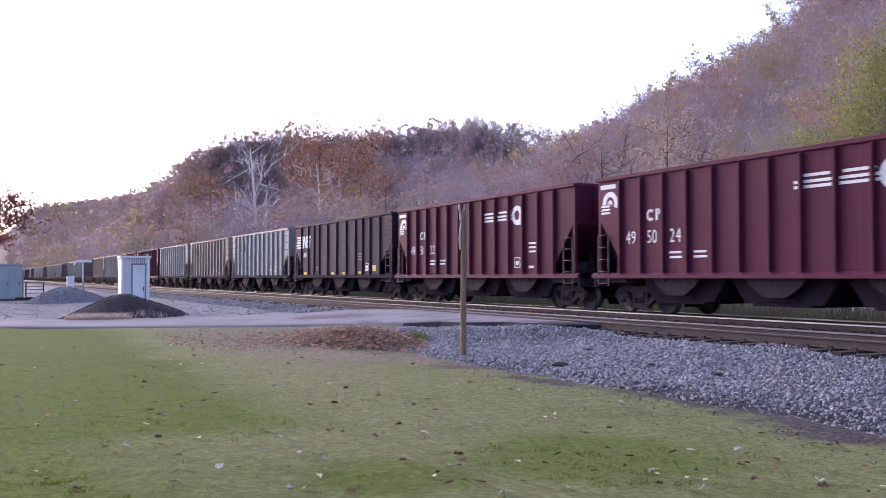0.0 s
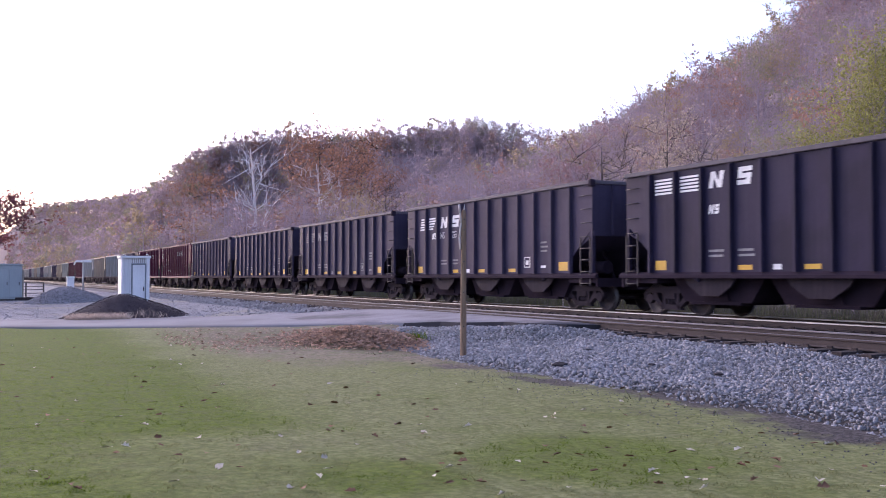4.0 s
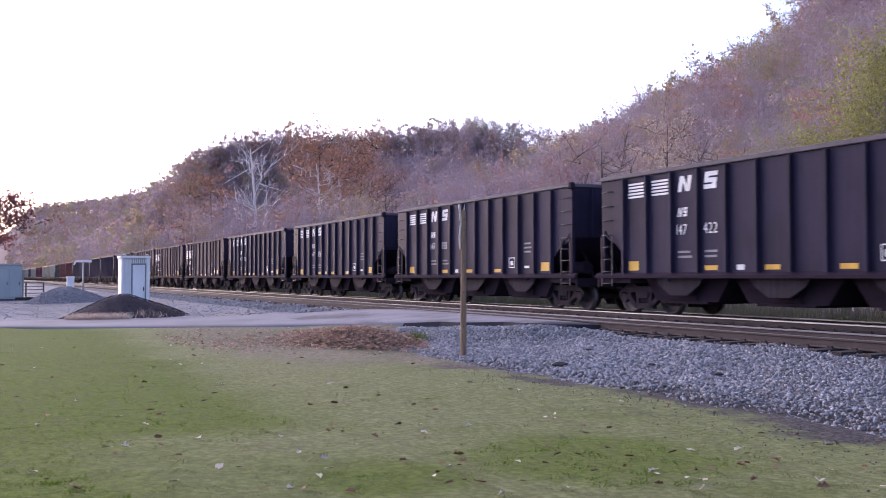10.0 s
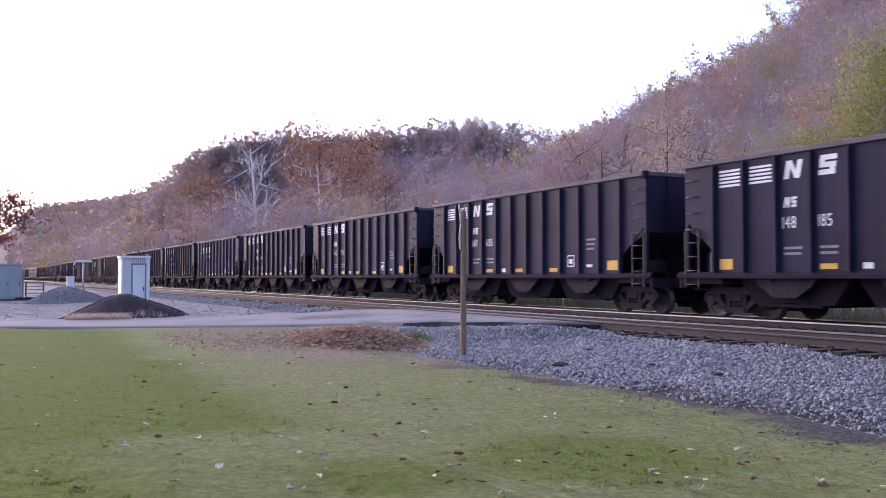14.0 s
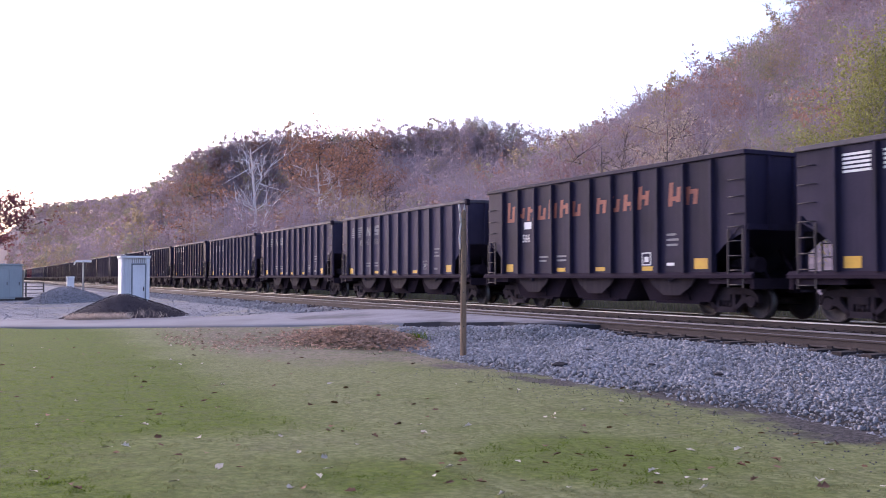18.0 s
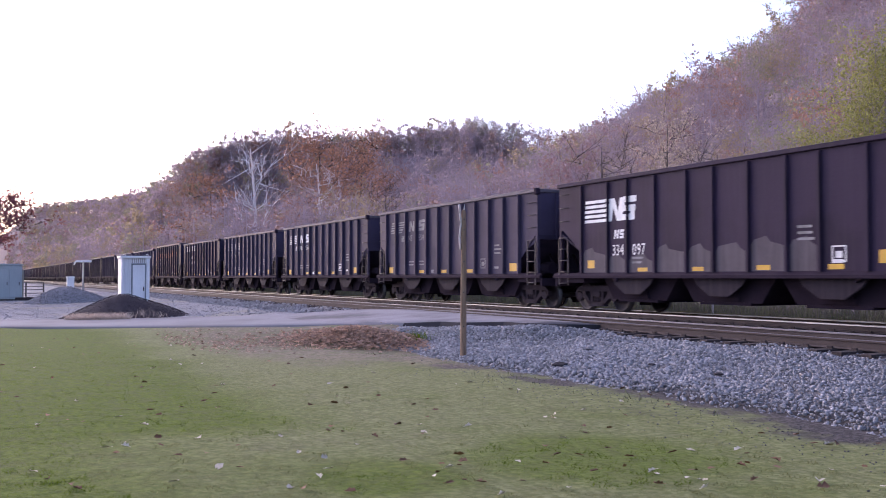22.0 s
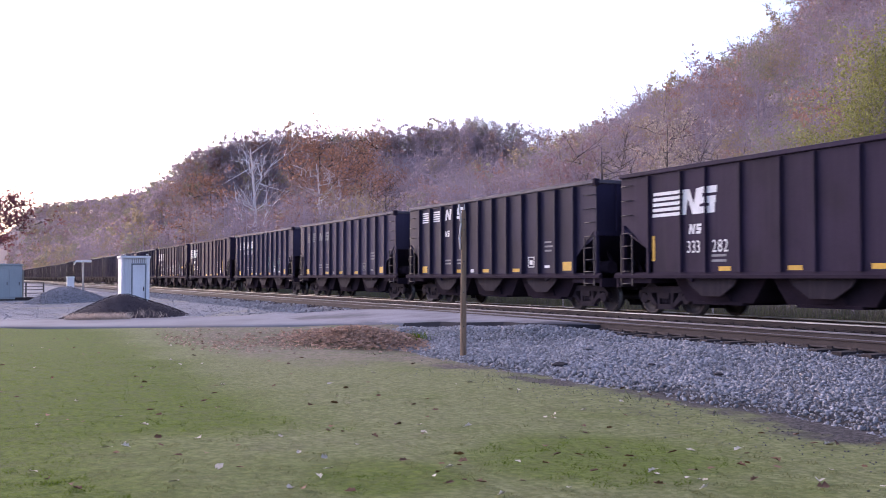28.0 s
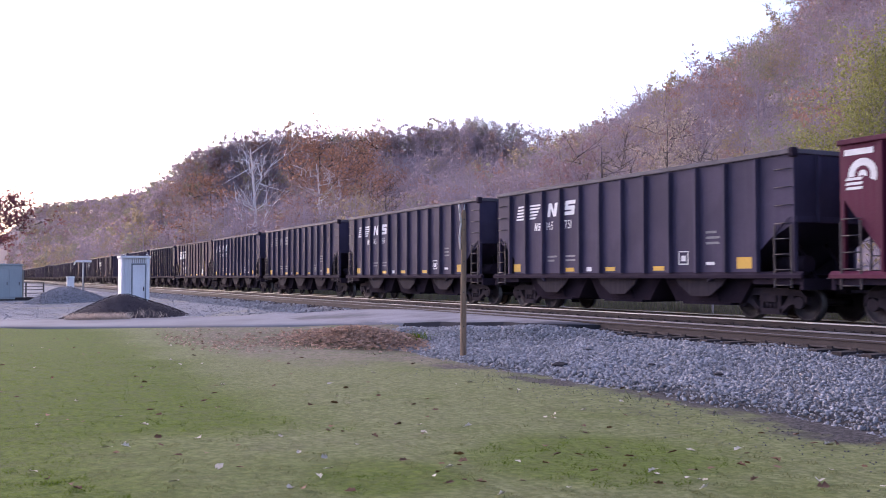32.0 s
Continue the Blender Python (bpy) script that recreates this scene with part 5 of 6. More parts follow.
tree("tall rust-leaved oak at the foot of the spur", -182, 72, BARK_DARK, RUST_LEAF, seed=17, h=26, spread=9, limbs=18, subs=8, twigs=400, leaves=6500, leaf=0.46, twig_w=0.06, lift=0.15)
tree("small dull gold autumn tree", -150, 55, BARK, LEAVES["gold"], seed=16, h=14, spread=6, limbs=12, subs=5, twigs=240, leaves=1300, leaf=0.5, twig_w=0.05, lift=0.12)
tree("tall yellow-green tree still in leaf", -40.9, 52.2, BARK, YELLOW_GREEN, seed=21, h=14.5, spread=2.3, limbs=24, subs=8, twigs=600, leaves=15000, leaf=0.2, twig_w=0.02, lift=0.1, trunk_r=0.13, rise=1.7)
tree("low yellow-green tree still in leaf", -42.3, 49.4, BARK, YELLOW_GREEN, seed=22, h=9.6, spread=1.9, limbs=18, subs=7, twigs=400, leaves=7500, leaf=0.19, twig_w=0.02, lift=0.1, trunk_r=0.1, rise=1.7)
tree("thinning pale tan leafed tree", -70.7, 59.7, BARK_DARK, TAN_LEAF, seed=23, h=13.5, spread=5, limbs=16, subs=6, twigs=420, leaves=6000, leaf=0.21, twig_w=0.025, lift=0.12, rise=1.6)
tree("small dark purple-red leafed tree by the yard", -61.3, 0.35, BARK_DARK, PURPLE_LEAF, seed=24, h=6.5, spread=3.7, limbs=16, subs=8, twigs=300, leaves=4600, leaf=0.19, twig_w=0.02, lift=0.55)
for sd, x, y, h in ((31, -57, 42, 14), (32, -61, 44, 12.5), (33, -48, 45, 12), (34, -79, 43, 14), (35, -96, 41, 15), (36, -121, 40, 14), (37, -52, 39, 10), (38, -88, 47, 15)):
    tree("slender bare grey tree behind the railway", x, y, BARK_DARK if sd % 2 else BARK, LEAVES["bare"], seed=sd, h=h * 0.78, spread=3.0, limbs=14, subs=6, twigs=520, leaves=120, leaf=0.22, twig_w=0.02, lift=0.2, rise=1.8)

# ---- wooden post on the bank ----
OLD_WOOD = mat("weathered_post_wood", (0.26, 0.175, 0.115), (0.17, 0.11, 0.075), 0.9, 3, 30, 0.6, stretch=(6, 6, 0.7))
PALE_WOOD = mat("split_pale_wood", (0.62, 0.57, 0.55), (0.45, 0.4, 0.38), 0.8, 3, 30, 0.3, stretch=(6, 6, 0.7))
WHITE_METAL = mat("white_painted_metal", (0.80, 0.81, 0.82), (0.66, 0.67, 0.69), 0.5, 1.2, 20, 0.08, streak=0.3)
GREEN_METAL = mat("grey_green_painted_metal", (0.36, 0.43, 0.44), (0.29, 0.35, 0.37), 0.5, 0.8, 20, 0.08, streak=0.2)
DARK_METAL = mat("dark_metal", (0.06, 0.055, 0.055), None, 0.6, 3, 20, 0.2)


def wooden_post():
    p = thing("wooden_post", "weathered brown timber post with a split pale top", "post", at=pose(-17.02, 9.02, -0.52, 0, 0.25, 20))
    bm = bmesh.new()
    levels = [(-0.4, 0.066), (0.0, 0.066), (0.7, 0.063), (1.5, 0.060), (2.3, 0.056), (2.95, 0.052), (3.02, 0.03)]
    rings = []
    rg = random.Random(2)
    for z, r in levels:
        rings.append([bm.verts.new((r * rg.uniform(0.92, 1.08) * math.cos(a * math.tau / 10), r * rg.uniform(0.92, 1.08) * math.sin(a * math.tau / 10), z)) for a in range(10)])
    for k in range(len(rings) - 1):
        for i in range(10):
            j = (i + 1) % 10
            bm.faces.new((rings[k][i], rings[k][j], rings[k + 1][j], rings[k + 1][i]))
    bm.faces.new(rings[-1])
    part("shaft", bm, OLD_WOOD, p)
    bm = bmesh.new()
    pts = [(-0.075, 2.2), (-0.09, 2.45), (-0.06, 2.75), (-0.085, 2.95), (-0.105, 3.14)]
    for (a, z0), (b, z1) in zip(pts, pts[1:]):
        rod(bm, (a * 0.42, a * 0.9, z0), (b * 0.42, b * 0.9, z1), 0.022, 0.020, 6)
    part("split_sliver", bm, PALE_WOOD, p, "pale splintered sliver of wood")
    bm = bmesh.new()
    rod(bm, (0.006, 0.01, 2.96), (0.01, 0.012, 3.13), 0.026, 0.008, 6)
    part("pointed_tip", bm, PALE_WOOD, p, "pale splintered tip")
    for z in (0.62, 1.32, 1.95, 2.6, 2.82):
        bm = bmesh.new()
        rod(bm, (0.05, -0.045, z), (0.062, -0.056, z), 0.014, sides=8)
        part("bolt", bm, DARK_METAL, p)


wooden_post()


# ---- signal hut, pole line gear and cabinets beyond the road ----
def relay_hut():
    hx, hy, gz = -39.6, 5.86, -0.42
    h = thing("relay_hut", "white metal railway relay hut with a recessed door", "signal hut", at=Matrix.Translation((hx, hy, gz)) @ Matrix.Diagonal((0.85, 0.86, 0.98, 1)))
    bm = bmesh.new()
    box(bm, -1.05, 0.0, -0.64, 0.64, 0.12, 2.36)
    soften(bm, 0.02)
    part("cabin", bm, WHITE_METAL, h)
    bm = bmesh.new()
    box(bm, -1.1, 0.05, -0.69, 0.69, 0.0, 0.13)
    part("plinth", bm, mat("concrete", (0.35, 0.34, 0.33), None, 0.9, 2, 30, 0.4), h)
    bm = bmesh.new()
    box(bm, -1.12, 0.14, -0.70, 0.70, 2.35, 2.45)
    soften(bm, 0.02)
    part("roof", bm, WHITE_METAL, h, "white overhanging flat roof")
    for y0, y1 in ((-0.64, -0.52), (0.5, 0.64)):
        bm = bmesh.new()
        box(bm, 0.002, 0.11, y0, y1, 0.12, 2.35)
        part("corner_panel", bm, WHITE_METAL, h)
    bm = bmesh.new()
    for k in range(4):
        y = -0.49 + 0.075 * k
        box(bm, 0.002, 0.03, y, y + 0.04, 0.14, 2.33)
    part("fluted_panel", bm, WHITE_METAL, h)
    # grey surround; its blue tone paints in the shade of the door recess
    bm = bmesh.new()
    for a in ((0.002, 0.05, -0.18, -0.13, 0.14, 2.12), (0.002, 0.05, 0.44, 0.49, 0.14, 2.12), (0.002, 0.051, -0.18, 0.49, 2.08, 2.14)):
        box(bm, *a)
    part("door_frame", bm, mat("grey_blue_metal", (0.26, 0.28, 0.31), None, 0.5, 2, 20, 0.1), h, "grey door surround, bluish recess shade in its colour")
    bm = bmesh.new()
    box(bm, 0.004, 0.035, -0.125, 0.435, 0.15, 2.075)
    soften(bm, 0.008)
    d = part("door", bm, WHITE_METAL, h, "white flat metal door")
    bm = bmesh.new()
    box(bm, 0.036, 0.07, 0.35, 0.40, 1.0, 1.16)
    part("handle", bm, DARK_METAL, d)
    bm = bmesh.new()
    for k in range(7):
        y = -0.16 + 0.09 * k
        box(bm, 0.002, 0.028, y, y + 0.045, 2.15, 2.335)
    part("header_flutes", bm, mat("rust_streaked_white_metal", (0.50, 0.47, 0.46), (0.36, 0.33, 0.33), 0.6, 6, 20, 0.1, streak=0.6), h, "rust-streaked fluted strip over the door")
    for y in (-0.5, 0.55):
        bm = bmesh.new()
        for i in range(8):
            a, c = i * math.pi / 8, (i + 1) * math.pi / 8
            rod(bm, (-0.1, y + 0.06 * math.cos(a), 2.445 + 0.08 * math.sin(a)), (-0.1, y + 0.06 * math.cos(c), 2.445 + 0.08 * math.sin(c)), 0.012, sides=5)
        part("lifting_eye", bm, WHITE_METAL, h)


relay_hut()


def metal_cabinet():
    c = thing("equipment_cabinet", "grey-green metal equipment cabinet with a seamed front", "cabinet", at=Matrix.Translation((-70.6, 1.75, -0.5)) @ Matrix.Rotation(radians(8), 4, "Z") @ Matrix.Diagonal((1, 1.12, 1.12, 1)))
    bm = bmesh.new()
    box(bm, -1.6, 0.0, -1.3, 1.1, 0.1, 2.17)
    soften(bm, 0.03)
    part("housing", bm, GREEN_METAL, c)
    bm = bmesh.new()
    slab(bm, [(-1.4, 2.17), (1.2, 2.17), (1.1, 2.28), (-1.3, 2.28)], -1.68, 0.08, "x")
    part("lid", bm, GREEN_METAL, c)
    for y0, y1 in ((-1.2, -0.45), (-0.42, 0.33), (0.36, 1.02)):
        bm = bmesh.new()
        box(bm, 0.002, 0.03, y0, y1, 0.2, 1.95)
        soften(bm, 0.006)
        dd = part("door", bm, GREEN_METAL, c)
        bm = bmesh.new()
        box(bm, 0.031, 0.05, y1 - 0.12, y1 - 0.08, 0.95, 1.15)
        part("handle", bm, DARK_METAL, dd)
    bm = bmesh.new()
    box(bm, -0.9, -0.1, 1.102, 1.2, 0.15, 1.9)
    part("side_panel", bm, mat("tan_panel", (0.32, 0.30, 0.25), None, 0.6, 2, 20, 0.1), c, "tan side panel")
    bm = bmesh.new()
    box(bm, -1.65, 0.06, -1.35, 1.15, -0.02, 0.1)
    part("base", bm, DARK_METAL, c)


metal_cabinet()


def pedestal():
    p = thing("cable_pedestal", "small white cable pedestal box", "pedestal", at=(-65.2, 5.6, -0.43))
    bm = bmesh.new()
    box(bm, -0.2, 0.2, -0.22, 0.22, 0.0, 1.5)
    soften(bm, 0.03)
    part("box", bm, WHITE_METAL, p)
    bm = bmesh.new()
    box(bm, -0.22, 0.22, -0.24, 0.24, 1.5, 1.6)
    soften(bm, 0.02)
    part("cap", bm, WHITE_METAL, p)


pedestal()


def signal_pole():
    s = thing("signal_pole", "pale metal pole with a white cross-arm", "signal pole", at=pose(-79.3, 7.75, -0.35, 0, 0, -6))
    bm = bmesh.new()
    rod(bm, (0, 0, 0), (0, 0, 2.75), 0.075, 0.065, 10)
    part("pole", bm, mat("galvanised_steel", (0.48, 0.47, 0.45), (0.36, 0.35, 0.34), 0.5, 2, 20, 0.1, metal=0.5), s)
    bm = bmesh.new()
    box(bm, -0.06, 0.06, -0.55, 0.62, 2.66, 2.84)
    soften(bm, 0.02)
    part("cross_arm", bm, WHITE_METAL, s)
    bm = bmesh.new()
    rod(bm, (0, -0.55, 2.75), (0, -0.7, 2.45), 0.06, 0.05, 8)
    part("hanging_end", bm, WHITE_METAL, s)
    b = thing("switch_beam", "dark timber beam with a white end", "beam", at=pose(-73.5, 6.3, -0.37, 0, 0, 10))
    bm = bmesh.new()
    box(bm, -0.12, 0.12, -0.9, 0.9, 0.22, 0.42)
    soften(bm, 0.02)
    part("timber", bm, OLD_WOOD, b)
    bm = bmesh.new()
    box(bm, -0.13, 0.13, 0.902, 1.1, 0.2, 0.44)
    part("white_end", bm, WHITE_METAL, b)
    for y in (-0.6, 0.6):
        bm = bmesh.new()
        box(bm, -0.1, 0.1, y - 0.1, y + 0.1, 0, 0.22)
        part("foot", bm, DARK_METAL, b)


signal_pole()


def rail_fence():
    f = thing("rail_fence", "dark pipe rail fence panel with a white meter box", "fence", at=pose(-81.5, 3.0, -0.5, 0, 0, 4))
    bm = bmesh.new()
    box(bm, -0.05, 0.05, -0.05, 0.05, 0, 1.25)
    a = part("fence_post", bm, DARK_METAL, f, at=(0, -1.9, 0))
    for y in (-0.6, 0.7, 2.0):
        again(a, f, (0, y, 0))
    bm = bmesh.new()
    rod(bm, (0, -1.9, 0), (0, 2.0, 0), 0.035, sides=6)
    a = part("rail", bm, DARK_METAL, f, at=(0.06, 0, 0.35))
    for z in (0.62, 0.9, 1.18):
        again(a, f, (0.06, 0, z))
    m = thing("meter_box", "small white meter box on a post", "meter box", at=(-78.5, 3.2, -0.5))
    bm = bmesh.new()
    box(bm, -0.1, 0.1, -0.14, 0.14, 0.45, 1.2)
    soften(bm, 0.02)
    part("box", bm, WHITE_METAL, m)
    bm = bmesh.new()
    rod(bm, (0, 0, 0), (0, 0, 0.46), 0.04, sides=6)
    part("stand", bm, DARK_METAL, m)
    rg = random.Random(9)
    first = None
    for k in range(6):
        t = thing("timber", "old dark railway tie lying on the gravel", "railway tie", at=pose(-69.0 + 0.3 * k, 3.5 + 0.36 * k + rg.uniform(-0.05, 0.05), float(land(-69.0 + 0.3 * k, 3.5 + 0.36 * k)) - 0.01, 0, 0, 62 + rg.uniform(-5, 5)), group="ties lying by the cabinet")
        bm = bmesh.new()
        box(bm, -1.1, 1.1, -0.11, 0.11, 0.0, 0.2)
        soften(bm, 0.015)
        part("beam", bm, TIE, t)


rail_fence()


# ---- heaps ----
def heap_stones(name, label, cx, cy, rx, ry, h, base, count, smin, smax, material, core, seed, turn=0.0):
    """A rounded heap: a solid core under loose pieces."""
    r = np.random.default_rng(seed)
    c, s = math.cos(turn), math.sin(turn)
    root = thing(name, label, "heap", at=(cx, cy, base))

    def top(u, v):
        d = np.sqrt(u * u + v * v)
        bump = 0.06 * np.sin(3 * u + 5 * v + seed) + 0.05 * np.sin(7 * u - 4 * v)
        return h * np.clip(1 - d ** 1.35, 0, 1) * (1 + bump)
    g = np.linspace(-1, 1, 33)
    U, W = np.meshgrid(g, g)
    X, Y = U * rx, W * ry
    v = np.stack([X * c - Y * s, X * s + Y * c, top(U, W) - 0.06], -1).reshape(-1, 3)
    i = (np.arange(32)[:, None] * 33 + np.arange(32)[None, :]).ravel()
    t = np.concatenate([np.stack([i, i + 1, i + 34], -1), np.stack([i, i + 34, i + 33], -1)])
    ob = new("core", np_mesh("core", v, t, [core], smooth=True))
    ob.parent = root
    a, d = r.uniform(0, math.tau, count), np.sqrt(r.random(count)) * 1.03
    U, W = d * np.cos(a), d * np.sin(a)
    X, Y = U * rx, W * ry
    size = r.uniform(smin, smax, count)
    pts = np.stack([X * c - Y * s, X * s + Y * c, top(U, W) + size * 0.2 - 0.02], -1)
    scatter_stones("loose_rubble", "loose rubble round the heap", pts, size, material, seed, root)
    return root


CINDER = mat("black_cinders", (0.027, 0.019, 0.025), (0.045, 0.033, 0.039), 0.9, 5, 30, 0.6, island=0.4)
heap_stones("cinder_heap", "low heap of black cinders beside the lane", -36.4, 5.15, 2.0, 2.45, 0.9, -0.40, 4500, 0.008, 0.022, CINDER, CINDER, 3, 0.15)
heap_stones("gravel_heap", "low heap of pale grey gravel", -60.0, 5.1, 2.4, 2.5, 1.02, -0.40, 4500, 0.014, 0.038, GRAVEL, GRAVEL, 4)


# ---- grass, weeds and leaves ----
BLADE = mat("grass_blades", (0.148, 0.160, 0.054), (0.218, 0.222, 0.095), 0.8, 0.35, 6, 0, island=0.35, through_light=0.5)
BLADE_GREEN = mat("lush_grass_blades", (0.062, 0.106, 0.003), (0.104, 0.152, 0.006), 0.8, 0.35, 6, 0, island=0.35, through_light=0.5)
DRY = mat("dry_weeds", (0.19, 0.162, 0.12), (0.13, 0.11, 0.08), 0.9, 0.5, 6, 0, island=0.35)
PALE_STRAW = mat("pale_straw", (0.60, 0.50, 0.42), (0.46, 0.38, 0.32), 0.9, 0.5, 6, 0, island=0.3, through_light=0.5)
GREEN_WEED = mat("green_weeds", (0.13, 0.15, 0.06), (0.19, 0.18, 0.09), 0.9, 0.5, 6, 0, island=0.35)


def blades(name, label, x, y, z, h, w, material, seed, lean=0.5):
    """Grass blades, a bent triangle each."""
    r = np.random.default_rng(seed)
    k = len(x)
    a = r.uniform(0, math.tau, k)
    la = r.uniform(0, math.tau, k)
    hh = h * r.uniform(0.5, 1.2, k)  # h may vary from blade to blade
    base = np.stack([x, y, z], -1)
    side = np.stack([np.cos(a), np.sin(a), np.zeros(k)], -1) * (w * r.uniform(0.6, 1.2, k))[:, None]
    tip = base + np.stack([np.cos(la) * hh * lean * r.random(k), np.sin(la) * hh * lean * r.random(k), hh], -1)
    v = np.stack([base - side, base + side, tip], 1).reshape(-1, 3)
    ob = new(name, np_mesh(name, v, np.arange(3 * k).reshape(-1, 3), [material]))
    return tagged(ob, label, "grass", kind="stuff")


def lay_grass():
    r = np.random.default_rng(8)
    k = 150000
    ahead = 5.8 + 15 * r.random(k) ** 1.7
    right = ahead * r.uniform(-0.53, 0.53, k)
    x, y = -0.8936 * ahead + 0.4489 * right, 0.4489 * ahead + 0.8936 * right
    keep = (y < 7.4 + 0.5 * np.sin(x * 1.3)) & (y - x < np.where(y > 4.5, 24.5, 29))
    x, y = x[keep], y[keep]
    lush = np.array([noise.noise(Vector((a * 0.5, b * 0.5, 0.0))) for a, b in zip(x, y)]) * 0.9 + np.maximum(np.maximum(np.minimum(3.7 - y, -9.7 - x), 1.6 - y), np.maximum(1.2 - np.hypot(x + 7.2, y - 5.2), 0.8 - np.hypot(x + 6.9, y - 2.9))) * 0.8
    g = lush > 0.15
    z = land(x, y) - 0.005
    clump = np.array([noise.noise(Vector((a * 4.5, b * 4.5, 7.0))) for a, b in zip(x, y)])
    tall = 0.010 + 0.030 * np.clip(clump + 0.15, 0, 0.8)
    blades("grass", "short thin straw-green lawn grass", x[~g], y[~g], z[~g], tall[~g], 0.004, BLADE, 1, 2.2)
    blades("grass", "short lush green lawn grass", x[g], y[g], z[g], tall[g] * 1.15, 0.004, BLADE_GREEN, 2, 2.0)
    k = 60000
    x, y = r.uniform(-130, -8, k), 21.8 + 7 * r.random(k)
    green = r.random(k) < 0.5
    z = land(x, y)
    blades("weeds", "tall dry weeds behind the tracks", x[~green], y[~green], z[~green], 1.0, 0.016, DRY, 3, 0.6)
    blades("weeds", "rank green weeds behind the tracks", x[green], y[green], z[green], 0.85, 0.018, GREEN_WEED, 4, 0.6)
    k = 1500
    a, d = r.uniform(-1.05, -0.1, k), r.uniform(0.9, 1.12, k)
    x, y = -36.4 + 2.1 * d * np.cos(a), 5.15 + 2.4 * d * np.sin(a)
    blades("dry_tufts", "dry straw-coloured tufts at the foot of the heap", x, y, land(x, y) + 0.05, 0.24, 0.012, PALE_STRAW, 5, 1.9)
    k = 60
    a, d = r.normal(size=k) * 0.06 + np.repeat([0.2, 0.5], k // 2), r.uniform(0.8, 0.98, k)
    x, y = -36.4 + 2.0 * d * np.cos(a - 0.1), 5.15 + 2.4 * d * np.sin(a - 0.1)
    blades("dry_tufts", "pale dry weeds growing on the cinder heap", x, y, -0.42 + 0.9 * np.clip(1 - d ** 1.35, 0, 1), 0.22, 0.012, PALE_STRAW, 15, 1.6)
    k = 700
    x = r.uniform(-30, -8.5, k)
    y = 8.0 + r.normal(size=k) * 0.35
    clump = np.array([noise.noise(Vector((a * 0.8, b * 0.8, 4.0))) for a, b in zip(x, y)]) > 0.05
    blades("bank_weeds", "sparse weeds along the foot of the ballast", x[clump], y[clump], land(x, y)[clump], 0.07, 0.006, GREEN_WEED, 6, 0.8)


lay_grass()

LEAF_BROWN = mat("fallen_brown_leaves", (0.20, 0.095, 0.045), (0.11, 0.055, 0.03), 0.8, 4, 30, 0.3, island=0.45)
LEAF_HEAP = mat("drifted_tan_leaves", (0.42, 0.285, 0.21), (0.30, 0.20, 0.15), 0.8, 4, 30, 0.3, island=0.3, through_light=0.35)
LEAF_PALE = mat("fallen_pale_leaves", (0.66, 0.59, 0.46), (0.42, 0.35, 0.25), 0.7, 4, 30, 0.3, island=0.25)


def leaf_litter(name, label, x, y, z, size, material, seed, flat=0.35):
    """Curled fallen leaves: a lobed six-sided blade folded along its midrib."""
    r = np.random.default_rng(seed)
    k = len(x)
    outline = np.array([(-1, 0, 0.0), (-0.45, 0.62, 0.32), (-0.1, 0.35, 0.2), (0.35, 0.7, 0.38), (1.05, 0, 0.12), (0.35, -0.7, 0.38), (-0.1, -0.35, 0.2), (-0.45, -0.62, 0.32), (0.1, 0, 0.0)])
    tri = np.array([(8, 0, 1), (8, 1, 2), (8, 2, 3), (8, 3, 4), (8, 4, 5), (8, 5, 6), (8, 6, 7), (8, 7, 0)])
    v = np.repeat(outline[None], k, 0) * np.array([1, 1, 1.0])
    v[:, :, 2] *= r.uniform(0.2, 1.6, (k, 1))
    v += r.normal(size=v.shape) * 0.07
    v *= size[:, None, None]
    a, b = r.uniform(0, math.tau, k), r.normal(size=k) * flat
    c, s = np.cos(a), np.sin(a)
    px, py, pz = v[:, :, 0], v[:, :, 1], v[:, :, 2]
    cb, sb = np.cos(b)[:, None], np.sin(b)[:, None]
    py, pz = py * cb - pz * sb, py * sb + pz * cb
    v = np.stack([px * c[:, None] - py * s[:, None] + x[:, None], px * s[:, None] + py * c[:, None] + y[:, None], pz + z[:, None] + 0.025], -1)
    t = (tri[None] + 9 * np.arange(k)[:, None, None]).reshape(-1, 3)
    ob = new(name, np_mesh(name, v.reshape(-1, 3), t, [material]))
    return tagged(ob, label, "leaves", kind="stuff")


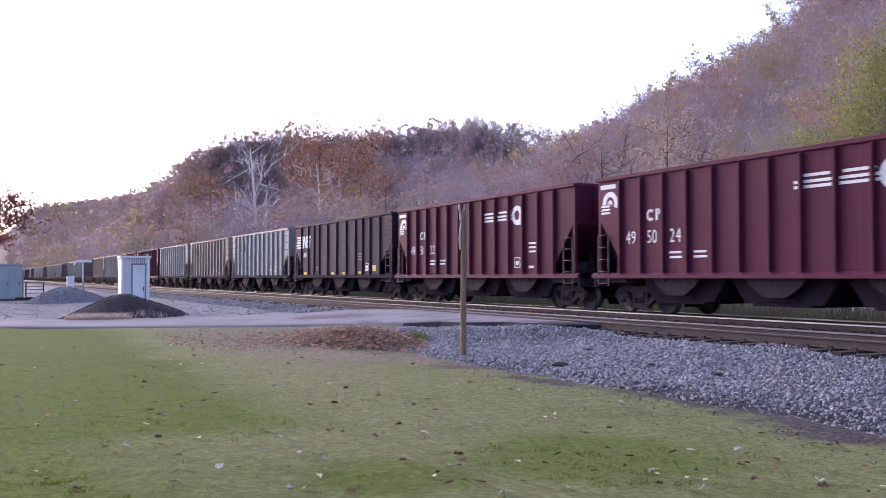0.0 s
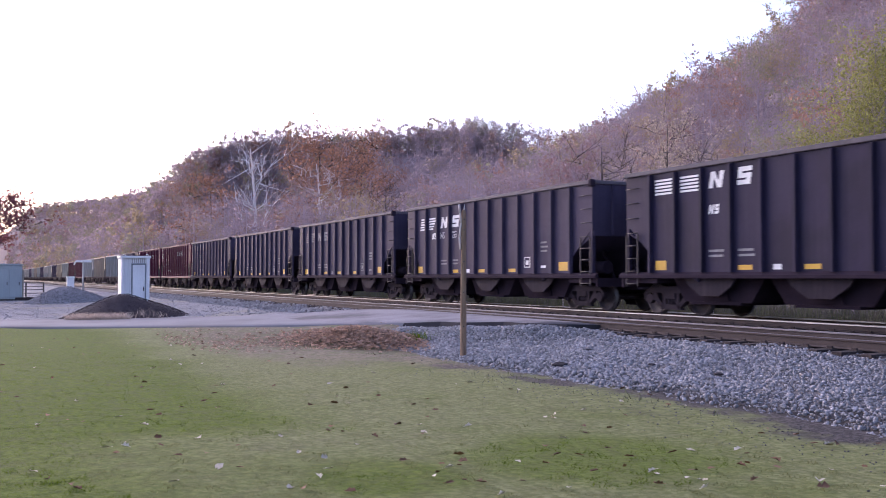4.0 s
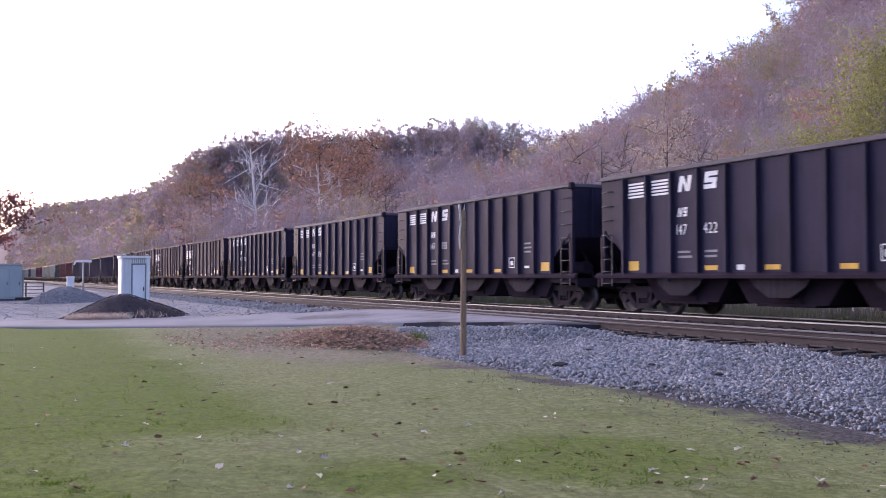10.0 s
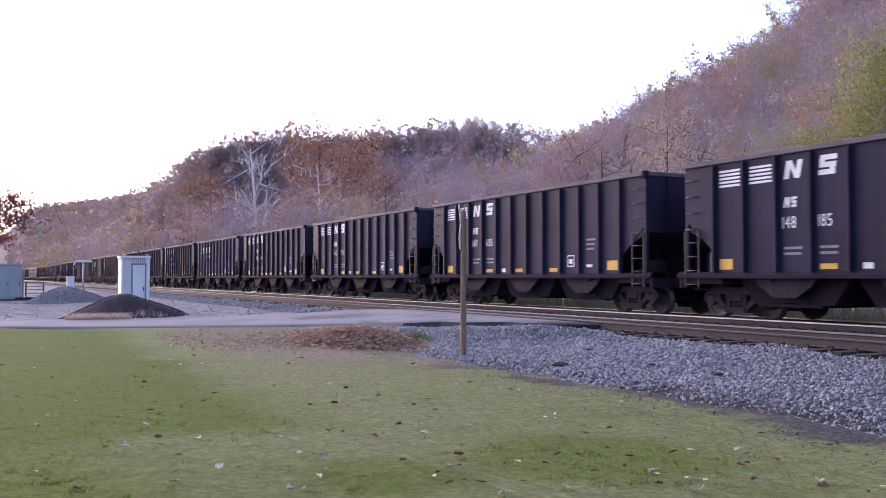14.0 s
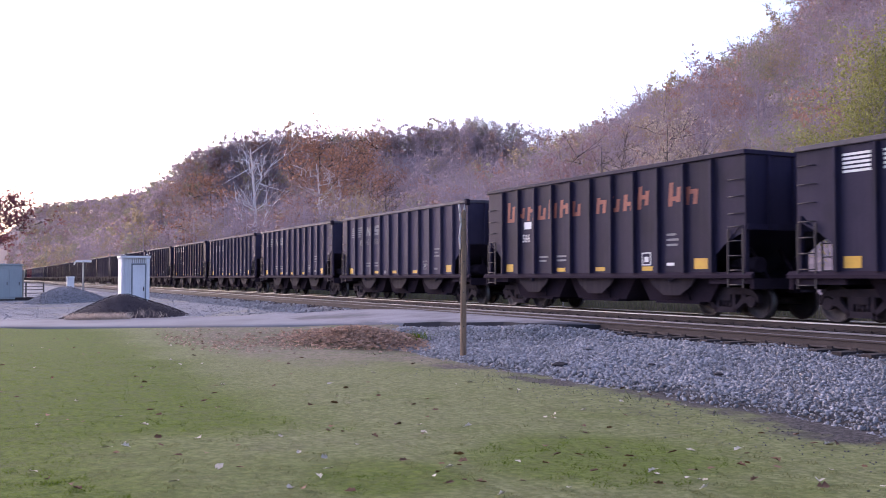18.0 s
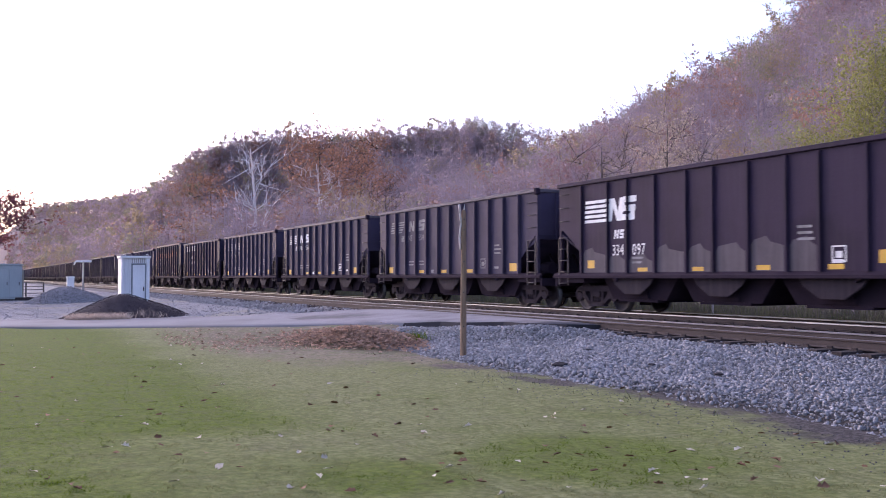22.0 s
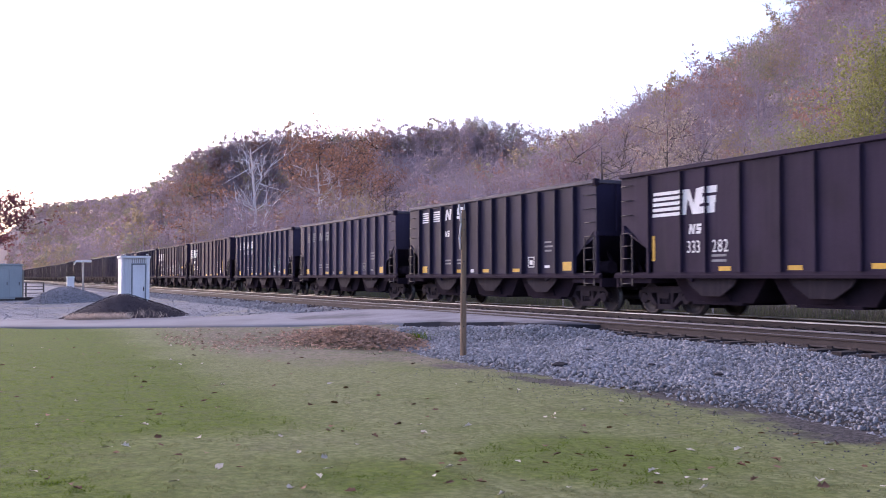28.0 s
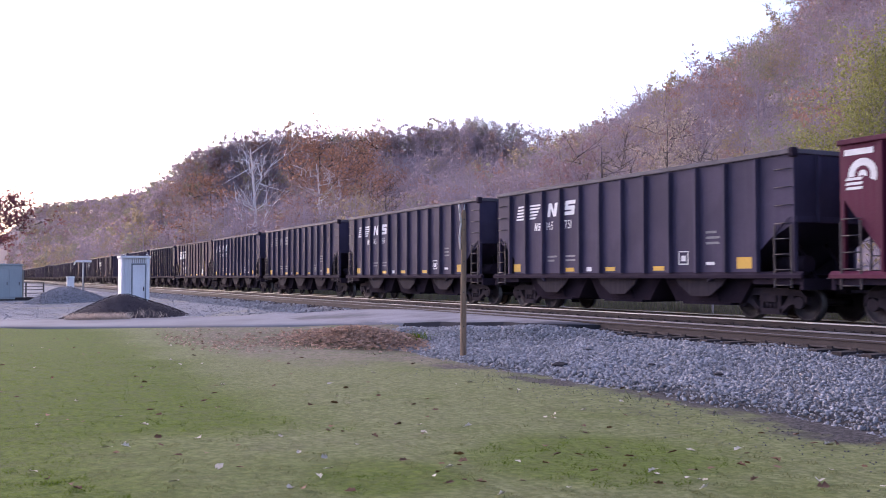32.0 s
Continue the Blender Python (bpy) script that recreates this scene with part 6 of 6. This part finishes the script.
def lay_leaves():
    r = np.random.default_rng(12)
    for k, material, label, seed in ((190, LEAF_BROWN, "scattered curled brown leaves on the lawn", 1), (45, LEAF_PALE, "scattered pale upturned leaves on the lawn", 2)):
        ahead = 5.8 + 19 * r.random(k) ** 1.25
        right = ahead * r.uniform(-0.53, 0.53, k)
        x, y = -0.8936 * ahead + 0.4489 * right, 0.4489 * ahead + 0.8936 * right
        keep = (y < 8.6) & (ahead > 7.2)
        x, y = x[keep], y[keep]
        leaf_litter("fallen_leaves", label, x, y, land(x, y), r.uniform(0.025, 0.058, len(x)), material, seed)
    # the raked bank of leaves in front of the lane
    k = 3600
    u, w = r.normal(size=k) * 0.5, r.normal(size=k) * 0.5
    x, y = -21.2 + 2.1 * u + 0.3 * w, 8.35 + 0.6 * u + 1.25 * w
    z = land(x, y) + 0.4 * np.exp(-(u * u + w * w) * 1.3) * r.random(k) ** 0.6
    keep = (y < 9.6 + 0.55 * (x + 24))
    leaf_litter("leaf_heap", "low drift of brown fallen leaves by the lane", x, y, z, r.uniform(0.03, 0.065, k), LEAF_HEAP, 5, 0.6)
    k = 2800
    x = r.uniform(-29, -20, k)
    y = x + 28.6 + r.normal(size=k) * 1.7
    keep = y > 4.4
    x, y, k = x[keep], y[keep], int(keep.sum())
    leaf_litter("leaf_strip", "thin scatter of brown leaves before the lane", x, y, land(x, y), r.uniform(0.02, 0.045, k), LEAF_HEAP, 6)


lay_leaves()


# single leaves that lie apart on the lawn
PALE_LEAVES = [(-24.43, 0.82), (-24.16, 3.41), (-19.07, 3.51), (-17.94, 3.48), (-17.97, 3.89), (-11.69, 1.56), (-9.51, 1.15), (-9.52, 1.33), (-9.35, 2.83),
               (-12.15, 4.47), (-8.4, 2.72), (-8.56, 3.36), (-9.46, 4.46), (-9.01, 4.3), (-15.07, 6.21), (-13.64, 4.9), (-7.62, 1.44), (-13.37, 1.24),
               (-7.59, 2.73), (-7.34, 2.55), (-11.59, 7.04), (-9.32, 6.04), (-9.58, 6.77), (-8.08, 5.45), (-9.19, 4.93), (-7.19, 4.36), (-7.22, 3.69),
               (-6.16, 3.6), (-6.1, 4.17), (-5.64, 5.13), (-6.82, 6.61), (-6.98, 6.17), (-6.33, 5.17), (-5.7, 6.59), (-13.27, 7.48), (-13.7, 7.93)]
BROWN_LEAVES = [(-21.68, 2.46), (-14.56, 2.27), (-14.29, 3.31), (-13.8, 4.08), (-12.12, 1.99), (-12.64, 2.77), (-11.52, 3.88), (-9.36, 3.52), (-9.49, 3.4),
                (-8.97, 3.72), (-7.66, 3.45), (-8.74, 1.69), (-7.95, 2.05), (-9.38, 1.64), (-11.62, 2.01), (-8.19, 0.55), (-7.71, 0.73), (-6.73, 2.59),
                (-9.95, 4.78), (-11.31, 0.65), (-7.35, 4.89), (-11.68, 6.96), (-8.61, 6.08), (-8.24, 5.84), (-8.39, 6.27), (-9.01, 6.96), (-6.97, 5.43),
                (-6.55, 4.73), (-6.21, 6.06), (-6.98, 5.95), (-5.69, 5.7), (-7.25, 5.05), (-6.68, 3.42), (-5.9, 4.88)]


def single_leaves():
    rg = random.Random(17)
    for spots, material, label, colour in ((PALE_LEAVES, LEAF_PALE, "pale curled fallen leaf lying on the lawn", "pale"), (BROWN_LEAVES, LEAF_BROWN, "brown curled fallen leaf lying on the lawn", "brown")):
        shapes = []
        for k in range(4):
            size, lift = rg.uniform(0.036, 0.052), rg.uniform(0.2, 0.5)
            bm = bmesh.new()
            rim = [(-1, 0, 0.05), (-0.5, 0.55, 0.35), (-0.15, 0.34, 0.22), (0.35, 0.66, 0.42), (0.6, 0.3, 0.2), (1.05, 0, 0.15), (0.6, -0.3, 0.2), (0.35, -0.66, 0.42), (-0.15, -0.34, 0.22), (-0.5, -0.55, 0.35)]
            ring = [bm.verts.new((size * (x + rg.uniform(-0.1, 0.1)), size * (y + rg.uniform(-0.1, 0.1)), size * z * (0.6 + 2 * lift * rg.random()))) for x, y, z in rim]
            spine = [bm.verts.new((size * x, 0, 0)) for x in (-0.4, 0.3)]
            for i in range(10):
                a, b = ring[i], ring[(i + 1) % 10]
                near = spine[0] if i in (0, 1, 7, 8, 9) else spine[1]
                bm.faces.new((near, a, b))
            bm.faces.new((spine[0], ring[2], spine[1]))
            bm.faces.new((spine[0], spine[1], ring[7]))
            rod(bm, (-1.0 * size, 0, 0.05 * size), (-1.5 * size, 0.2 * size, 0.12 * size), 0.0016, sides=4)
            me = bpy.data.meshes.new("fallen_leaf")
            bm.to_mesh(me)
            bm.free()
            me.materials.append(material)
            shapes.append(me)
        for x, y in spots:
            ob = new("fallen_leaf", shapes[rg.randrange(4)])
            ob.matrix_basis = pose(x, y, float(land(x, y)) + 0.022, rg.uniform(-25, 25), rg.uniform(-15, 15), rg.uniform(0, 360))
            tagged(ob, label, "leaf", group=colour + " leaves on the lawn")


single_leaves()


def marker_posts():
    for x, y in ((-24.2, 22.4), (-33.5, 22.6), (-17.5, 22.5)):
        p = thing("marker_post", "thin pale marker post behind the tracks", "post", at=(x, y, float(land(x, y)) - 0.05))
        bm = bmesh.new()
        box(bm, -0.03, 0.03, -0.03, 0.03, 0, 1.3)
        soften(bm, 0.008)
        part("stake", bm, PALE_WOOD, p)


marker_posts()


def tar_lumps():
    for x, y, r, sd in ((-13.9, 9.3, 0.17, 1), (-15.0, 10.7, 0.09, 2), (-12.6, 10.3, 0.07, 3), (-10.9, 10.2, 0.08, 4)):
        rg = random.Random(sd)
        t = thing("tar_lump", "flat black lump of tar on the ballast", "tar lump", at=(x, y, float(bank(x, y)) + 0.02), group="tar lumps on the ballast")
        bm = bmesh.new()
        bmesh.ops.create_icosphere(bm, subdivisions=2, radius=r)
        for v in bm.verts:
            k = 1 + 0.35 * noise.noise(v.co * (3.0 / r) * 0.4 + Vector((sd, 0, 0))) + rg.uniform(-0.06, 0.06)
            v.co = Vector((v.co.x * k, v.co.y * k * 0.8, v.co.z * 0.28 * k + 0.02))
        part("lump", bm, TAR, t)


tar_lumps()


def weed_clump():
    r = np.random.default_rng(31)
    k = 260
    x, y = -20.6 + r.normal(size=k) * 0.22, 9.45 + r.normal(size=k) * 0.22
    blades("weed_clump", "green weed clump at the foot of the ballast", x, y, bank(x, y) + 0.01, 0.2, 0.008, BLADE_GREEN, 32, 0.9)


weed_clump()


motions()
